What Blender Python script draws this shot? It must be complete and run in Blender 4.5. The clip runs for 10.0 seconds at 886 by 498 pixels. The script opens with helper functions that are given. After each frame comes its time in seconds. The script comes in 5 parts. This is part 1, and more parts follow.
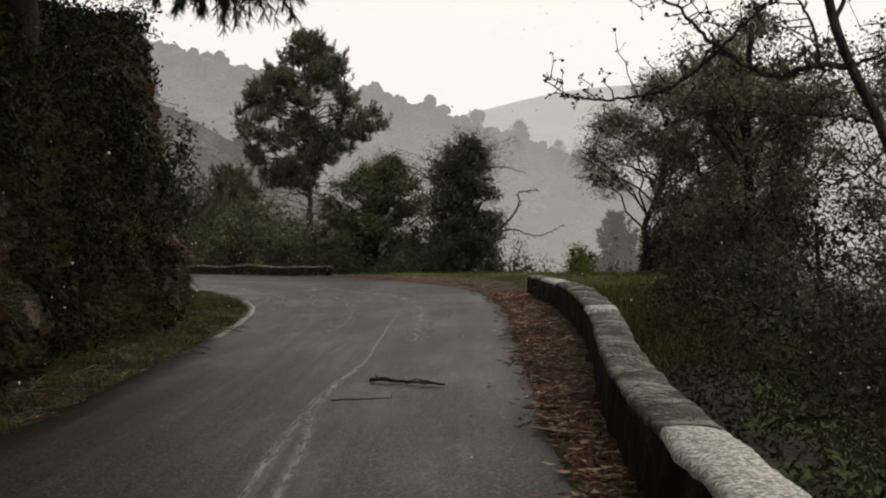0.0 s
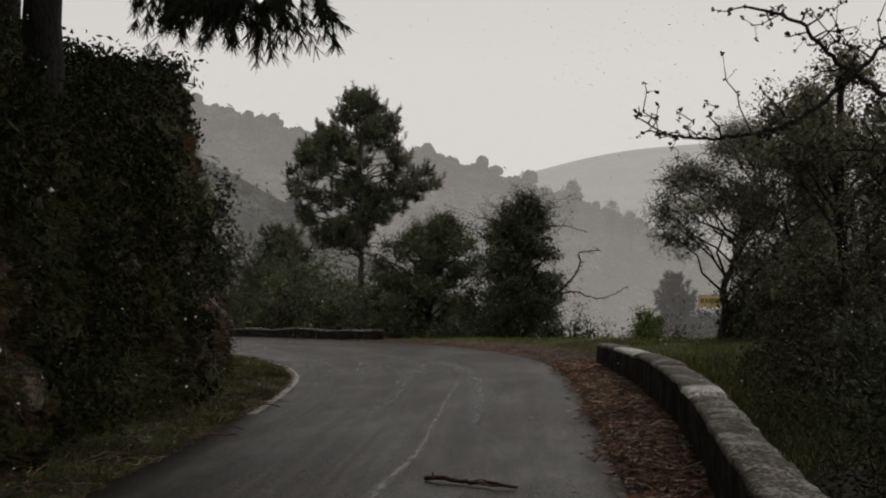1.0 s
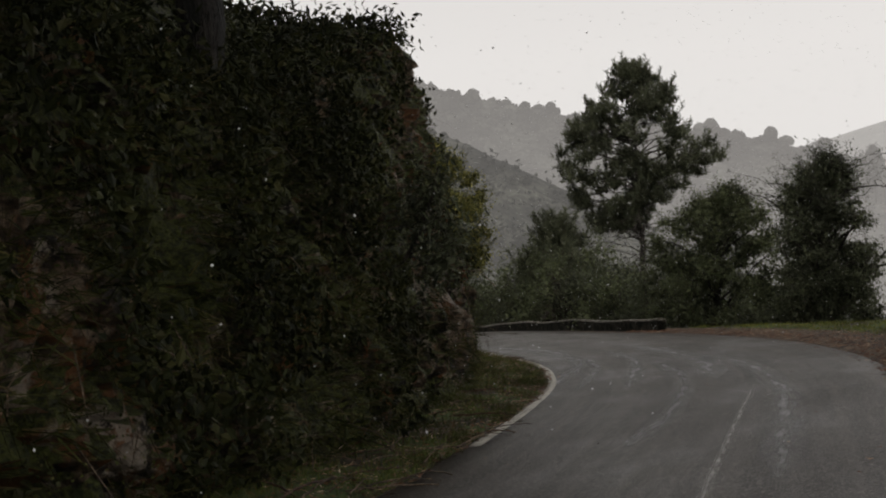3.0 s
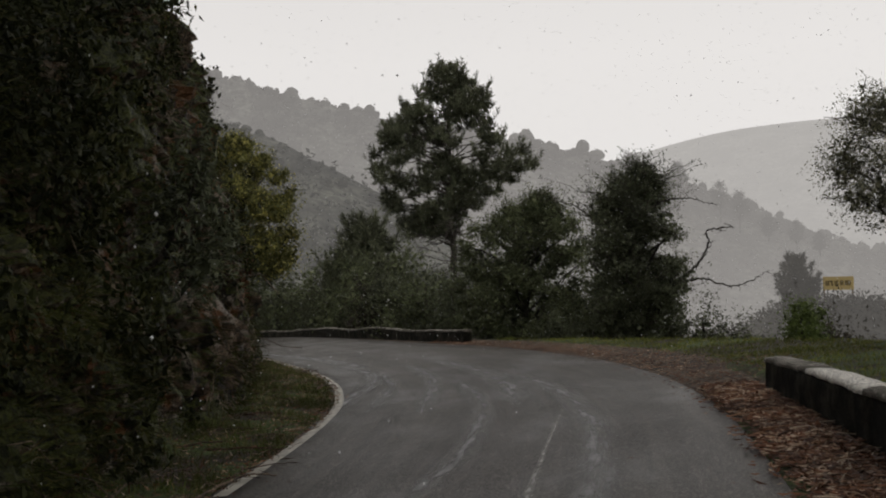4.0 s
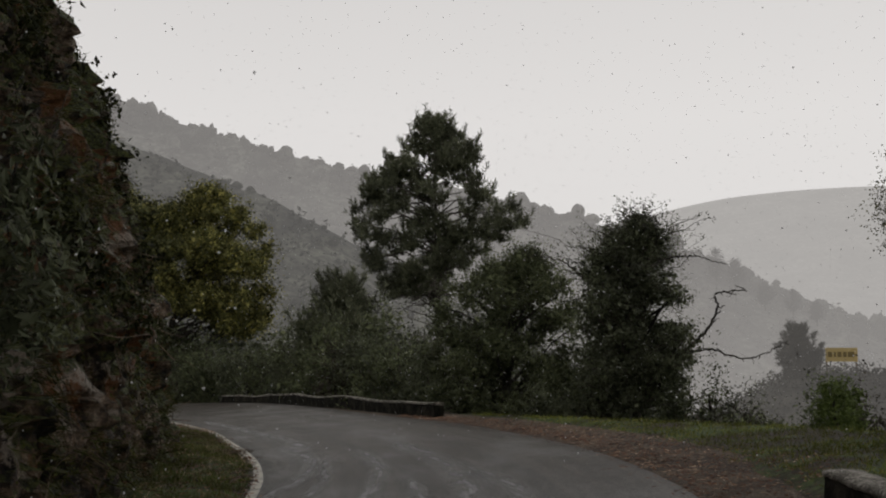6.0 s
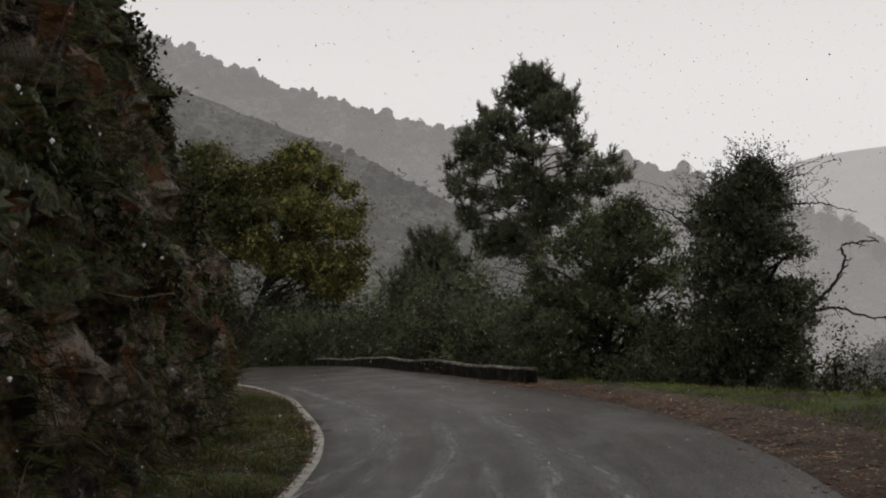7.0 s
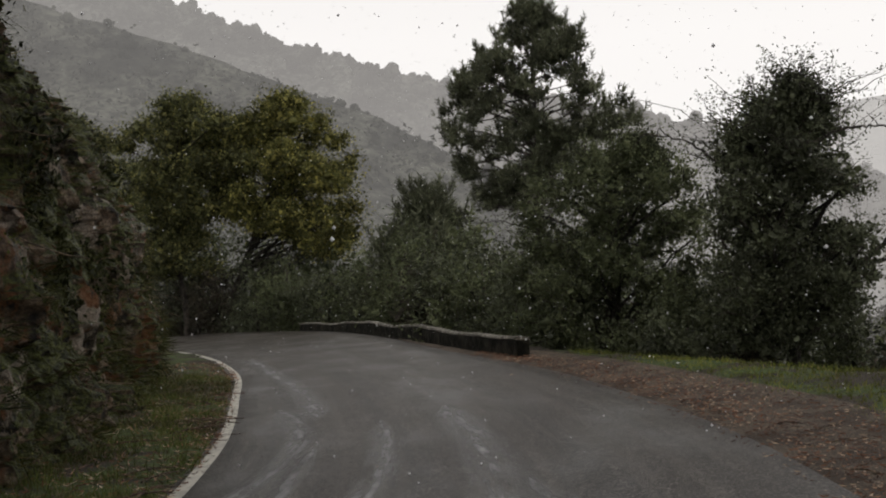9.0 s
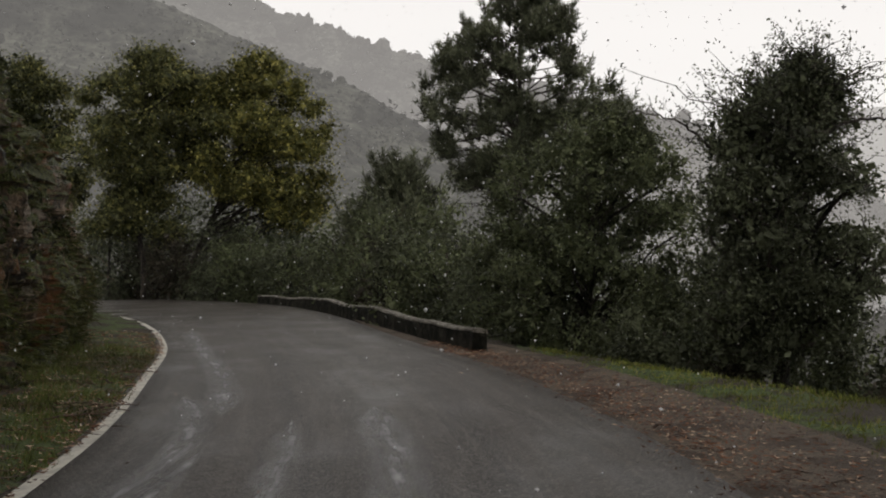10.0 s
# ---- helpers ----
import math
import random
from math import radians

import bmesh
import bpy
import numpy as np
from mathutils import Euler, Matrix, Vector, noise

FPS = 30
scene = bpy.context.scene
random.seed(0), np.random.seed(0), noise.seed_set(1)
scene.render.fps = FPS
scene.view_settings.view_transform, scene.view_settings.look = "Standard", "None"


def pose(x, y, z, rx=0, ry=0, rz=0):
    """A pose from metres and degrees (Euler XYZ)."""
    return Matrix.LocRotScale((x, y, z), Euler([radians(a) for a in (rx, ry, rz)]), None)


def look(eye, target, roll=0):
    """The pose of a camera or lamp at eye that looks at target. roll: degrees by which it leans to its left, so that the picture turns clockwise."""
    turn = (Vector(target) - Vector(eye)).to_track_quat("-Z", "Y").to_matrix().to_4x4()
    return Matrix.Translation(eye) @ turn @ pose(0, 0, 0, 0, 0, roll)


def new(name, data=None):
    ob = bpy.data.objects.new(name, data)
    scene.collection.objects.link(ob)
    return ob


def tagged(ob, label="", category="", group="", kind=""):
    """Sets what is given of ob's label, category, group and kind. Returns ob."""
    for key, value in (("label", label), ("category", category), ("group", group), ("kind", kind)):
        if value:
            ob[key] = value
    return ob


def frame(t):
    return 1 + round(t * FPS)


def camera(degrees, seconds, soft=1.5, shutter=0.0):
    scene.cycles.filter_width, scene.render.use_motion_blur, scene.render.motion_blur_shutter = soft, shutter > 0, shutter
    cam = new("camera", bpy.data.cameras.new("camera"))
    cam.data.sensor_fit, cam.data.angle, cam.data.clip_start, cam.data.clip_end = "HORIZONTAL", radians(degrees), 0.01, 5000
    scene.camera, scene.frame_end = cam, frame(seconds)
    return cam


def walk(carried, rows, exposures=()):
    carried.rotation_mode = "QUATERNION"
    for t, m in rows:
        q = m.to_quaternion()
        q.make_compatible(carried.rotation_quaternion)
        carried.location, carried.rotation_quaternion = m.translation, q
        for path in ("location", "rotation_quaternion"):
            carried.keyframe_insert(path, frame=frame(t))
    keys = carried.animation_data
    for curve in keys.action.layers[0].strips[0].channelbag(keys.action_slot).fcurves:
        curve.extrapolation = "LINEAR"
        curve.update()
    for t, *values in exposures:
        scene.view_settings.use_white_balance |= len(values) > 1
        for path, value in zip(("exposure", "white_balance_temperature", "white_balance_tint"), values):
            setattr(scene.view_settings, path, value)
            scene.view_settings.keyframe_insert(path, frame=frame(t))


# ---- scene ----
cam = camera(42.2, 10.0, soft=2.0)
PATH = [
    (0, (0.076, 0.318, 1.246), (0.074, 2.3179, 1.2338), 0.13),
    (0.5, (-0.037, 1.294, 1.277), (-0.1685, 3.289, 1.3287), 0.41),
    (1, (-0.068, 2.115, 1.304), (-0.1607, 4.1104, 1.3975), 0.21),
    (1.5, (-0.043, 3.139, 1.281), (-0.0244, 5.1384, 1.3279), -0.69),
    (2, (-0.073, 4.157, 1.266), (-0.229, 6.1505, 1.2705), -3.17),
    (2.5, (-0.097, 4.968, 1.313), (-0.5979, 6.9029, 1.3806), -4.4),
    (2.7, (-0.088, 5.314, 1.318), (-0.6905, 7.2192, 1.3959), -2.74),
    (3.8, (-0.214, 7.747, 1.419), (-0.5775, 9.7119, 1.5114), -1.73),
    (4, (-0.191, 8.111, 1.42), (-0.4611, 10.0907, 1.4974), -1.24),
    (4.5, (-0.186, 9.008, 1.442), (-0.199, 11.0068, 1.5097), -1.08),
    (5, (-0.163, 9.884, 1.466), (-0.1881, 11.8827, 1.5426), -1.66),
    (5.5, (-0.147, 11.012, 1.545), (-0.2809, 13.0024, 1.691), 0.03),
    (6, (-0.145, 11.944, 1.514), (-0.4042, 13.9188, 1.7001), -0.13),
    (6.2, (-0.164, 12.361, 1.495), (-0.4866, 14.3271, 1.6735), -0.56),
    (7.3, (-0.214, 14.936, 1.532), (-0.670, 16.881, 1.6312), -0.1),
    (7.5, (-0.261, 15.409, 1.542), (-0.7283, 17.3512, 1.6334), 0.03),
    (8, (-0.29, 16.487, 1.554), (-0.7856, 18.4222, 1.6535), -0.89),
    (8.5, (-0.375, 17.594, 1.58), (-0.9021, 19.5218, 1.657), -1.86),
    (9, (-0.429, 18.703, 1.564), (-0.8891, 20.6491, 1.6095), -1.52),
    (9.5, (-0.407, 19.775, 1.587), (-0.8339, 21.7287, 1.6218), 0.44),
    (10, (-0.553, 20.899, 1.548), (-0.9772, 22.8536, 1.5623), 2.51),
]
EXPOSURE = [(0.0, 0.30, 7000, 10), (0.5, -0.02, 6900, 10), (1.0, -0.22, 6850, 10), (1.6, 0.02, 6800, 10), (2.1, 0.11, 6800, 10), (2.5, 0.0, 6800, 10), (4.5, 0.03, 6720, 10), (5.0, 0.14, 6720, 10), (5.5, 0.03, 6700, 10), (6.1, -0.10, 6700, 10), (7.5, 0.04, 6700, 10), (8.5, 0.12, 6720, 10), (9.0, 0.30, 6720, 10), (9.5, 0.26, 6740, 10), (10.0, 0.27, 6760, 10)]
walk(cam, [(t, look(eye, target, roll)) for t, eye, target, roll in PATH], EXPOSURE)

# ---- world and light ----
world = bpy.data.worlds.new("overcast_sky")
scene.world = world
world.use_nodes = True
wn, wl = world.node_tree.nodes, world.node_tree.links
sky = wn.new("ShaderNodeTexSky")
sky.sky_type, sky.sun_disc = "NISHITA", False
sky.sun_elevation, sky.sun_rotation = radians(48), radians(20)
sky.dust_density, sky.air_density = 6.0, 1.5
dull = wn.new("ShaderNodeHueSaturation")
dull.inputs["Saturation"].default_value, dull.inputs["Value"].default_value = 0.12, 0.6
wl.new(sky.outputs[0], dull.inputs["Color"])
# snow cloud: heavy and grey overhead, lighter towards the horizon
level = wn.new("ShaderNodeSeparateXYZ")
wl.new(wn.new("ShaderNodeTexCoord").outputs["Generated"], level.inputs[0])
deck = wn.new("ShaderNodeValToRGB")
deck.color_ramp.elements[0].position, deck.color_ramp.elements[0].color = 0.20, (0.79, 0.783, 0.79, 1)
deck.color_ramp.elements[1].position, deck.color_ramp.elements[1].color = 0.95, (0.325, 0.323, 0.332, 1)
wl.new(level.outputs["Z"], deck.inputs["Fac"])
gain = wn.new("ShaderNodeVectorMath")
gain.operation = "SCALE"
gain.inputs["Scale"].default_value = 10.0
wl.new(deck.outputs["Color"], gain.inputs[0])
cloud = wn.new("ShaderNodeMix")
cloud.data_type = "RGBA"
cloud.inputs[0].default_value = 0.96
wl.new(dull.outputs[0], cloud.inputs[6])
wl.new(gain.outputs[0], cloud.inputs[7])
wl.new(cloud.outputs[2], wn["Background"].inputs[0])
wn["Background"].inputs[1].default_value = 0.1

sun = new("sun", bpy.data.lights.new("sun", "SUN"))
sun.data.energy, sun.data.angle, sun.data.color = 0.35, radians(25), (1.0, 0.97, 0.93)
sun.matrix_world = look((6, -10, 30), (0, 12, 0))


# ---- materials ----
def material(name):
    m = bpy.data.materials.new(name)
    m.use_nodes = True
    return m, m.node_tree.nodes, m.node_tree.links, m.node_tree.nodes["Principled BSDF"]


def noise_node(n, l, scale, detail=6.0, rough=0.6, stretch=None):
    co = n.new("ShaderNodeNewGeometry").outputs["Position"]
    if stretch:
        mp = n.new("ShaderNodeMapping")
        mp.inputs["Scale"].default_value = stretch
        l.new(co, mp.inputs["Vector"])
        co = mp.outputs["Vector"]
    t = n.new("ShaderNodeTexNoise")
    t.inputs["Scale"].default_value = scale
    t.inputs["Detail"].default_value = detail
    t.inputs["Roughness"].default_value = rough
    l.new(co, t.inputs["Vector"])
    wide = n.new("ShaderNodeMapRange")
    wide.inputs["From Min"].default_value, wide.inputs["From Max"].default_value = 0.32, 0.68
    l.new(t.outputs["Fac"], wide.inputs["Value"])
    return wide.outputs[0]


def ramp(n, l, fac, stops):
    r = n.new("ShaderNodeValToRGB")
    e = r.color_ramp.elements
    while len(e) < len(stops):
        e.new(0.5)
    for k, (p, c) in zip(e, stops):
        k.position, k.color = p, ((*c, 1) if len(c) == 3 else c)
    l.new(fac, r.inputs["Fac"])
    return r.outputs["Color"]


def grey(v):
    return (v, v, v)


def mixed(n, l, fac, a, b):
    m = n.new("ShaderNodeMix")
    m.data_type = "RGBA"
    l.new(fac, m.inputs[0])
    for side, i in ((a, 6), (b, 7)):
        if isinstance(side, tuple):
            m.inputs[i].default_value = (*side, 1)
        else:
            l.new(side, m.inputs[i])
    return m.outputs[2]


def bumped(n, l, b, fac, strength, distance=0.02, before=None):
    k = n.new("ShaderNodeBump")
    k.inputs["Strength"].default_value = strength
    k.inputs["Distance"].default_value = distance
    l.new(fac, k.inputs["Height"])
    if before:
        l.new(before, k.inputs["Normal"])
    l.new(k.outputs[0], b.inputs["Normal"])
    return k.outputs[0]


def surface(name, stops, scale=2.0, fine=30.0, rough=0.8, bump=0.4, distance=0.02, stretch=None, gloss=0.5):
    """Two-scale mottled surface: large patches tinted by fine grain, with relief."""
    m, n, l, b = material(name)
    big = noise_node(n, l, scale, 5, 0.6, stretch)
    small = noise_node(n, l, fine, 4, 0.7, stretch)
    col = ramp(n, l, big, stops)
    shade = ramp(n, l, small, [(0.15, grey(0.35)), (0.5, grey(0.9)), (0.85, grey(1.6))])
    mul = n.new("ShaderNodeMix")
    mul.data_type, mul.blend_type = "RGBA", "MULTIPLY"
    mul.inputs[0].default_value = 1.0
    l.new(col, mul.inputs[6])
    l.new(shade, mul.inputs[7])
    l.new(mul.outputs[2], b.inputs["Base Color"])
    b.inputs["Roughness"].default_value = rough
    b.inputs["Specular IOR Level"].default_value = gloss
    first = bumped(n, l, b, big, bump, distance * 3)
    bumped(n, l, b, small, bump, distance, first)
    return m


def leaf_material(name, dark, light, rough=0.5, thin=0.25, extra=None, gloss=0.2):
    """Leaves that differ one by one; some light passes through."""
    m, n, l, b = material(name)
    rnd = n.new("ShaderNodeNewGeometry").outputs["Random Per Island"]
    stops = [(0.0, dark), (0.75, light)] + ([(0.93, extra)] if extra else [])
    col = ramp(n, l, rnd, stops)
    patch = ramp(n, l, noise_node(n, l, 0.9, 3), [(0.3, grey(0.6)), (0.7, grey(1.25))])
    mul = n.new("ShaderNodeMix")
    mul.data_type, mul.blend_type = "RGBA", "MULTIPLY"
    mul.inputs[0].default_value = 1.0
    l.new(col, mul.inputs[6])
    l.new(patch, mul.inputs[7])
    l.new(mul.outputs[2], b.inputs["Base Color"])
    b.inputs["Roughness"].default_value = rough
    b.inputs["Specular IOR Level"].default_value = gloss
    if thin:
        tr = n.new("ShaderNodeBsdfTranslucent")
        l.new(mul.outputs[2], tr.inputs[0])
        mx = n.new("ShaderNodeMixShader")
        mx.inputs[0].default_value = thin
        l.new(b.outputs[0], mx.inputs[1])
        l.new(tr.outputs[0], mx.inputs[2])
        l.new(mx.outputs[0], n["Material Output"].inputs["Surface"])
    return m


def lane_noise(n, l, scale, stretch, detail=5.0):
    """Noise in the road's own coordinates: metres across, metres along."""
    uv = n.new("ShaderNodeUVMap")
    uv.uv_map = "lane"
    mp = n.new("ShaderNodeMapping")
    mp.inputs["Scale"].default_value = stretch
    l.new(uv.outputs[0], mp.inputs["Vector"])
    t = n.new("ShaderNodeTexNoise")
    t.inputs["Scale"].default_value, t.inputs["Detail"].default_value, t.inputs["Roughness"].default_value = scale, detail, 0.6
    l.new(mp.outputs[0], t.inputs["Vector"])
    return t.outputs["Fac"]


def multiply(n, l, a, b):
    mul = n.new("ShaderNodeMix")
    mul.data_type, mul.blend_type = "RGBA", "MULTIPLY"
    mul.inputs[0].default_value = 1.0
    l.new(a, mul.inputs[6])
    l.new(b, mul.inputs[7])
    return mul.outputs[2]


def asphalt():
    """Damp worn asphalt: polished wheel tracks, wet reflections painted as pale patches, tar-dark grain."""
    m, n, l, b = material("asphalt")
    tracks = lane_noise(n, l, 1.0, (1.5, 0.035, 1), 4)
    fine_tracks = lane_noise(n, l, 1.0, (7.0, 0.16, 1), 5)
    patch = lane_noise(n, l, 1.0, (0.9, 0.30, 1), 6)
    grain = noise_node(n, l, 190, 2, 0.7)
    mid = noise_node(n, l, 26, 6, 0.8)
    col = ramp(n, l, tracks, [(0.35, (0.0150, 0.0108, 0.0076)), (0.62, (0.038, 0.0292, 0.0220))])
    col = mixed(n, l, ramp(n, l, fine_tracks, [(0.46, grey(0)), (0.66, grey(0.8))]), col, (0.086, 0.074, 0.061))
    # pale neutral patches put wet sky reflections into the base colour
    col = mixed(n, l, ramp(n, l, patch, [(0.54, grey(0)), (0.68, grey(0.55))]), col, (0.13, 0.128, 0.128))
    col = multiply(n, l, col, ramp(n, l, mid, [(0.1, grey(0.60)), (0.9, grey(1.3))]))
    col = multiply(n, l, col, ramp(n, l, grain, [(0.1, grey(0.45)), (0.6, grey(1.0)), (0.95, grey(2.2))]))
    coarse = noise_node(n, l, 85, 3, 0.8)
    col = multiply(n, l, col, ramp(n, l, coarse, [(0.15, grey(0.45)), (0.55, grey(1.0)), (0.9, grey(1.9))]))
    chips = noise_node(n, l, 48, 2, 0.5)
    col = mixed(n, l, ramp(n, l, chips, [(0.69, grey(0)), (0.80, grey(0.8))]), col, (0.24, 0.22, 0.19))
    l.new(col, b.inputs["Base Color"])
    b.inputs["Specular IOR Level"].default_value = 0.31
    damp = ramp(n, l, patch, [(0.4, grey(0.50)), (0.68, grey(0.36))])
    l.new(damp, b.inputs["Roughness"])
    first = bumped(n, l, b, mid, 0.15, 0.008)
    bumped(n, l, b, grain, 0.4, 0.005, first)
    return m


def worn(name, colour, cover, soft=0.1, stretch=(14, 3, 1), rough=0.6, feather=False):
    """A thin worn coat with holes through which what lies below shows."""
    m, n, l, b = material(name)
    col = ramp(n, l, noise_node(n, l, 5, 5), [(0.3, tuple(c * 0.7 for c in colour)), (0.7, colour)])
    l.new(col, b.inputs["Base Color"])
    b.inputs["Roughness"].default_value = rough
    hole = ramp(n, l, lane_noise(n, l, 1.0, stretch, 7), [(cover - soft, grey(0)), (cover + soft, grey(1))])
    if feather:
        uv = n.new("ShaderNodeUVMap")
        uv.uv_map = "across"
        sep = n.new("ShaderNodeSeparateXYZ")
        l.new(uv.outputs[0], sep.inputs[0])
        hole = multiply(n, l, hole, ramp(n, l, sep.outputs["X"], [(0.0, grey(0)), (0.5, grey(1)), (1.0, grey(0))]))
    l.new(hole, b.inputs["Alpha"])
    return m


def rock():
    """Wet broken rock: near-black joints, brown faces, rust runs, grey lichen, moss on what faces up."""
    m, n, l, b = material("mossy_rock")
    big = noise_node(n, l, 0.7, 6, 0.6)
    mid = noise_node(n, l, 3.0, 7, 0.65)
    fine = noise_node(n, l, 16, 6, 0.75)
    streak = noise_node(n, l, 1.8, 6, 0.7, (1, 1, 0.35))
    stone = ramp(n, l, mid, [(0.24, (0.008, 0.006, 0.004)), (0.42, (0.066, 0.045, 0.029)), (0.62, (0.165, 0.112, 0.072)), (0.90, (0.32, 0.25, 0.185))])
    stone = multiply(n, l, stone, ramp(n, l, fine, [(0.2, grey(0.45)), (0.8, grey(1.5))]))
    rust = mixed(n, l, ramp(n, l, streak, [(0.60, grey(0)), (0.74, grey(0.85))]), stone, (0.21, 0.088, 0.032))
    pale = mixed(n, l, ramp(n, l, noise_node(n, l, 1.7, 7, 0.75), [(0.63, grey(0)), (0.72, grey(0.85))]), rust, (0.36, 0.305, 0.25))
    moss = ramp(n, l, fine, [(0.3, (0.016, 0.019, 0.005)), (0.7, (0.10, 0.112, 0.026))])
    up = n.new("ShaderNodeSeparateXYZ")
    l.new(n.new("ShaderNodeNewGeometry").outputs["Normal"], up.inputs[0])
    add = n.new("ShaderNodeMath")
    add.operation = "MULTIPLY_ADD"
    add.inputs[1].default_value = 0.45
    l.new(up.outputs["Z"], add.inputs[0])
    l.new(big, add.inputs[2])
    l.new(mixed(n, l, ramp(n, l, add.outputs[0], [(0.46, grey(0)), (0.58, grey(1))]), pale, moss), b.inputs["Base Color"])
    b.inputs["Roughness"].default_value = 0.55
    b.inputs["Specular IOR Level"].default_value = 0.32
    first = bumped(n, l, b, mid, 0.8, 0.10)
    bumped(n, l, b, fine, 0.8, 0.03, first)
    return m


def lichened(name, dark, stone, lichen):
    """Old pebbly concrete, dark with moss, flecked with pale lichen crusts of many sizes."""
    m, n, l, b = material(name)
    patches = noise_node(n, l, 2.6, 5, 0.6)
    pebble = noise_node(n, l, 55, 3, 0.7)
    crust = noise_node(n, l, 38, 5, 0.8)
    col = mixed(n, l, ramp(n, l, pebble, [(0.3, grey(0)), (0.7, grey(1))]), dark, stone)
    add = n.new("ShaderNodeMath")
    add.operation = "MULTIPLY_ADD"
    add.inputs[1].default_value = 0.55
    l.new(patches, add.inputs[0])
    l.new(crust, add.inputs[2])
    col = mixed(n, l, ramp(n, l, add.outputs[0], [(0.85, grey(0)), (0.96, grey(0.95))]), col, lichen)
    moss = noise_node(n, l, 6, 5, 0.7)
    col = mixed(n, l, ramp(n, l, moss, [(0.62, grey(0)), (0.78, grey(0.8))]), col, (0.035, 0.036, 0.014))
    l.new(col, b.inputs["Base Color"])
    b.inputs["Roughness"].default_value = 0.85
    first = bumped(n, l, b, pebble, 0.5, 0.006)
    bumped(n, l, b, crust, 0.4, 0.006, first)
    return m


def painted_haze(name, forest, mist, low, high, haze_low, haze_high):
    """Far wooded hills, snow mist painted on as grey glow varying with height."""
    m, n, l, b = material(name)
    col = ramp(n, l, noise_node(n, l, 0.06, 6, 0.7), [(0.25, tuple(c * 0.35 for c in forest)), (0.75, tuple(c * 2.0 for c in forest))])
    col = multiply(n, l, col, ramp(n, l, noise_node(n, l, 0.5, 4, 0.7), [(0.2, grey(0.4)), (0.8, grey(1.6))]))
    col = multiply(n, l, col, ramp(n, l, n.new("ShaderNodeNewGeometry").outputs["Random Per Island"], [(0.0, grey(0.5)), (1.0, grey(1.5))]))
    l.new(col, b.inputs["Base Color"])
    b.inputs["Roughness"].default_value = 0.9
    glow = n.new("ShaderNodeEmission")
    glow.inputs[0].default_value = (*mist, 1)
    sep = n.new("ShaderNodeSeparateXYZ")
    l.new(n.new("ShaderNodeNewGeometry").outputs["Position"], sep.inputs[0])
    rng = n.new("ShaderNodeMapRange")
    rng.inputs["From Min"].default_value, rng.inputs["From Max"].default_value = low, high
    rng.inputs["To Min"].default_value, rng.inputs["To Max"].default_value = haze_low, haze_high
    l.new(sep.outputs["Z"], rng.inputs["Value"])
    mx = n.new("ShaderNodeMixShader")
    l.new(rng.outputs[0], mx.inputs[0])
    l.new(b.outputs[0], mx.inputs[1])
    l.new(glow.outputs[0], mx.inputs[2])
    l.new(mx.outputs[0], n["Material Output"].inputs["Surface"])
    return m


ASPHALT = asphalt()
PAINT = worn("worn_white_paint", (0.70, 0.67, 0.58), 0.27, 0.05, (16, 5, 1))
STREAK = worn("pale_road_streak", (0.36, 0.355, 0.355), 0.49, 0.14, (9, 1.1, 1), 0.5, True)
CRACK = worn("pale_crack_filling", (0.58, 0.56, 0.53), 0.47, 0.17, (26, 3.4, 1), 0.5, True)
GRAVEL = surface("gritty_shoulder", [(0.35, (0.085, 0.062, 0.044)), (0.6, (0.15, 0.115, 0.085))], 1.4, 60, 0.9, 0.7, 0.02)
SOIL = surface("damp_soil_and_moss", [(0.35, (0.045, 0.034, 0.022)), (0.47, (0.05, 0.060, 0.02)), (0.6, (0.066, 0.096, 0.022))], 0.9, 18, 0.9, 0.6, 0.03)
ROCK = rock()
# wall face: weathered tones taken near black to hold its shade
SHADED_CONCRETE = surface("weathered_shaded_concrete", [(0.3, (0.008, 0.008, 0.006)), (0.5, (0.018, 0.017, 0.012)), (0.8, (0.050, 0.045, 0.035))], 3.0, 45, 0.9, 0.6, 0.012, None, 0.12)
COPING = lichened("lichened_coping", (0.030, 0.025, 0.017), (0.155, 0.137, 0.108), (0.50, 0.47, 0.415))
COPING_PALE = surface("pale_lime_coping", [(0.05, (0.45, 0.41, 0.35)), (0.4, (0.80, 0.77, 0.71))], 9.0, 50, 0.8, 0.4, 0.006)
DARKBARK = surface("near_black_bark", [(0.3, (0.008, 0.007, 0.006)), (0.7, (0.03, 0.024, 0.02))], 3, 24, 0.85, 0.9, 0.03, (1, 1, 0.25))
BARK = surface("dark_bark", [(0.3, (0.025, 0.020, 0.016)), (0.7, (0.075, 0.062, 0.05))], 3, 24, 0.9, 0.9, 0.03, (1, 1, 0.25))
PINE_BARK = surface("grey_pine_bark", [(0.3, (0.05, 0.042, 0.036)), (0.7, (0.12, 0.10, 0.088))], 3, 16, 0.9, 0.9, 0.04, (1, 1, 0.3))
DEADWOOD = surface("dead_wood", [(0.3, (0.07, 0.05, 0.035)), (0.7, (0.22, 0.16, 0.11))], 4, 40, 0.85, 0.5, 0.01)
STICK = surface("wet_brown_stick", [(0.3, (0.05, 0.025, 0.015)), (0.7, (0.12, 0.06, 0.035))], 8, 40, 0.6, 0.5, 0.01)
# far pines: distance haze is lifted into this greyer, paler base colour
NEEDLES = leaf_material("hazed_pine_needles", (0.064, 0.072, 0.046), (0.152, 0.162, 0.100), 0.5, 0.15)
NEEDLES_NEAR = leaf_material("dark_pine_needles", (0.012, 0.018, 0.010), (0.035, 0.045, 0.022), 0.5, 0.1)
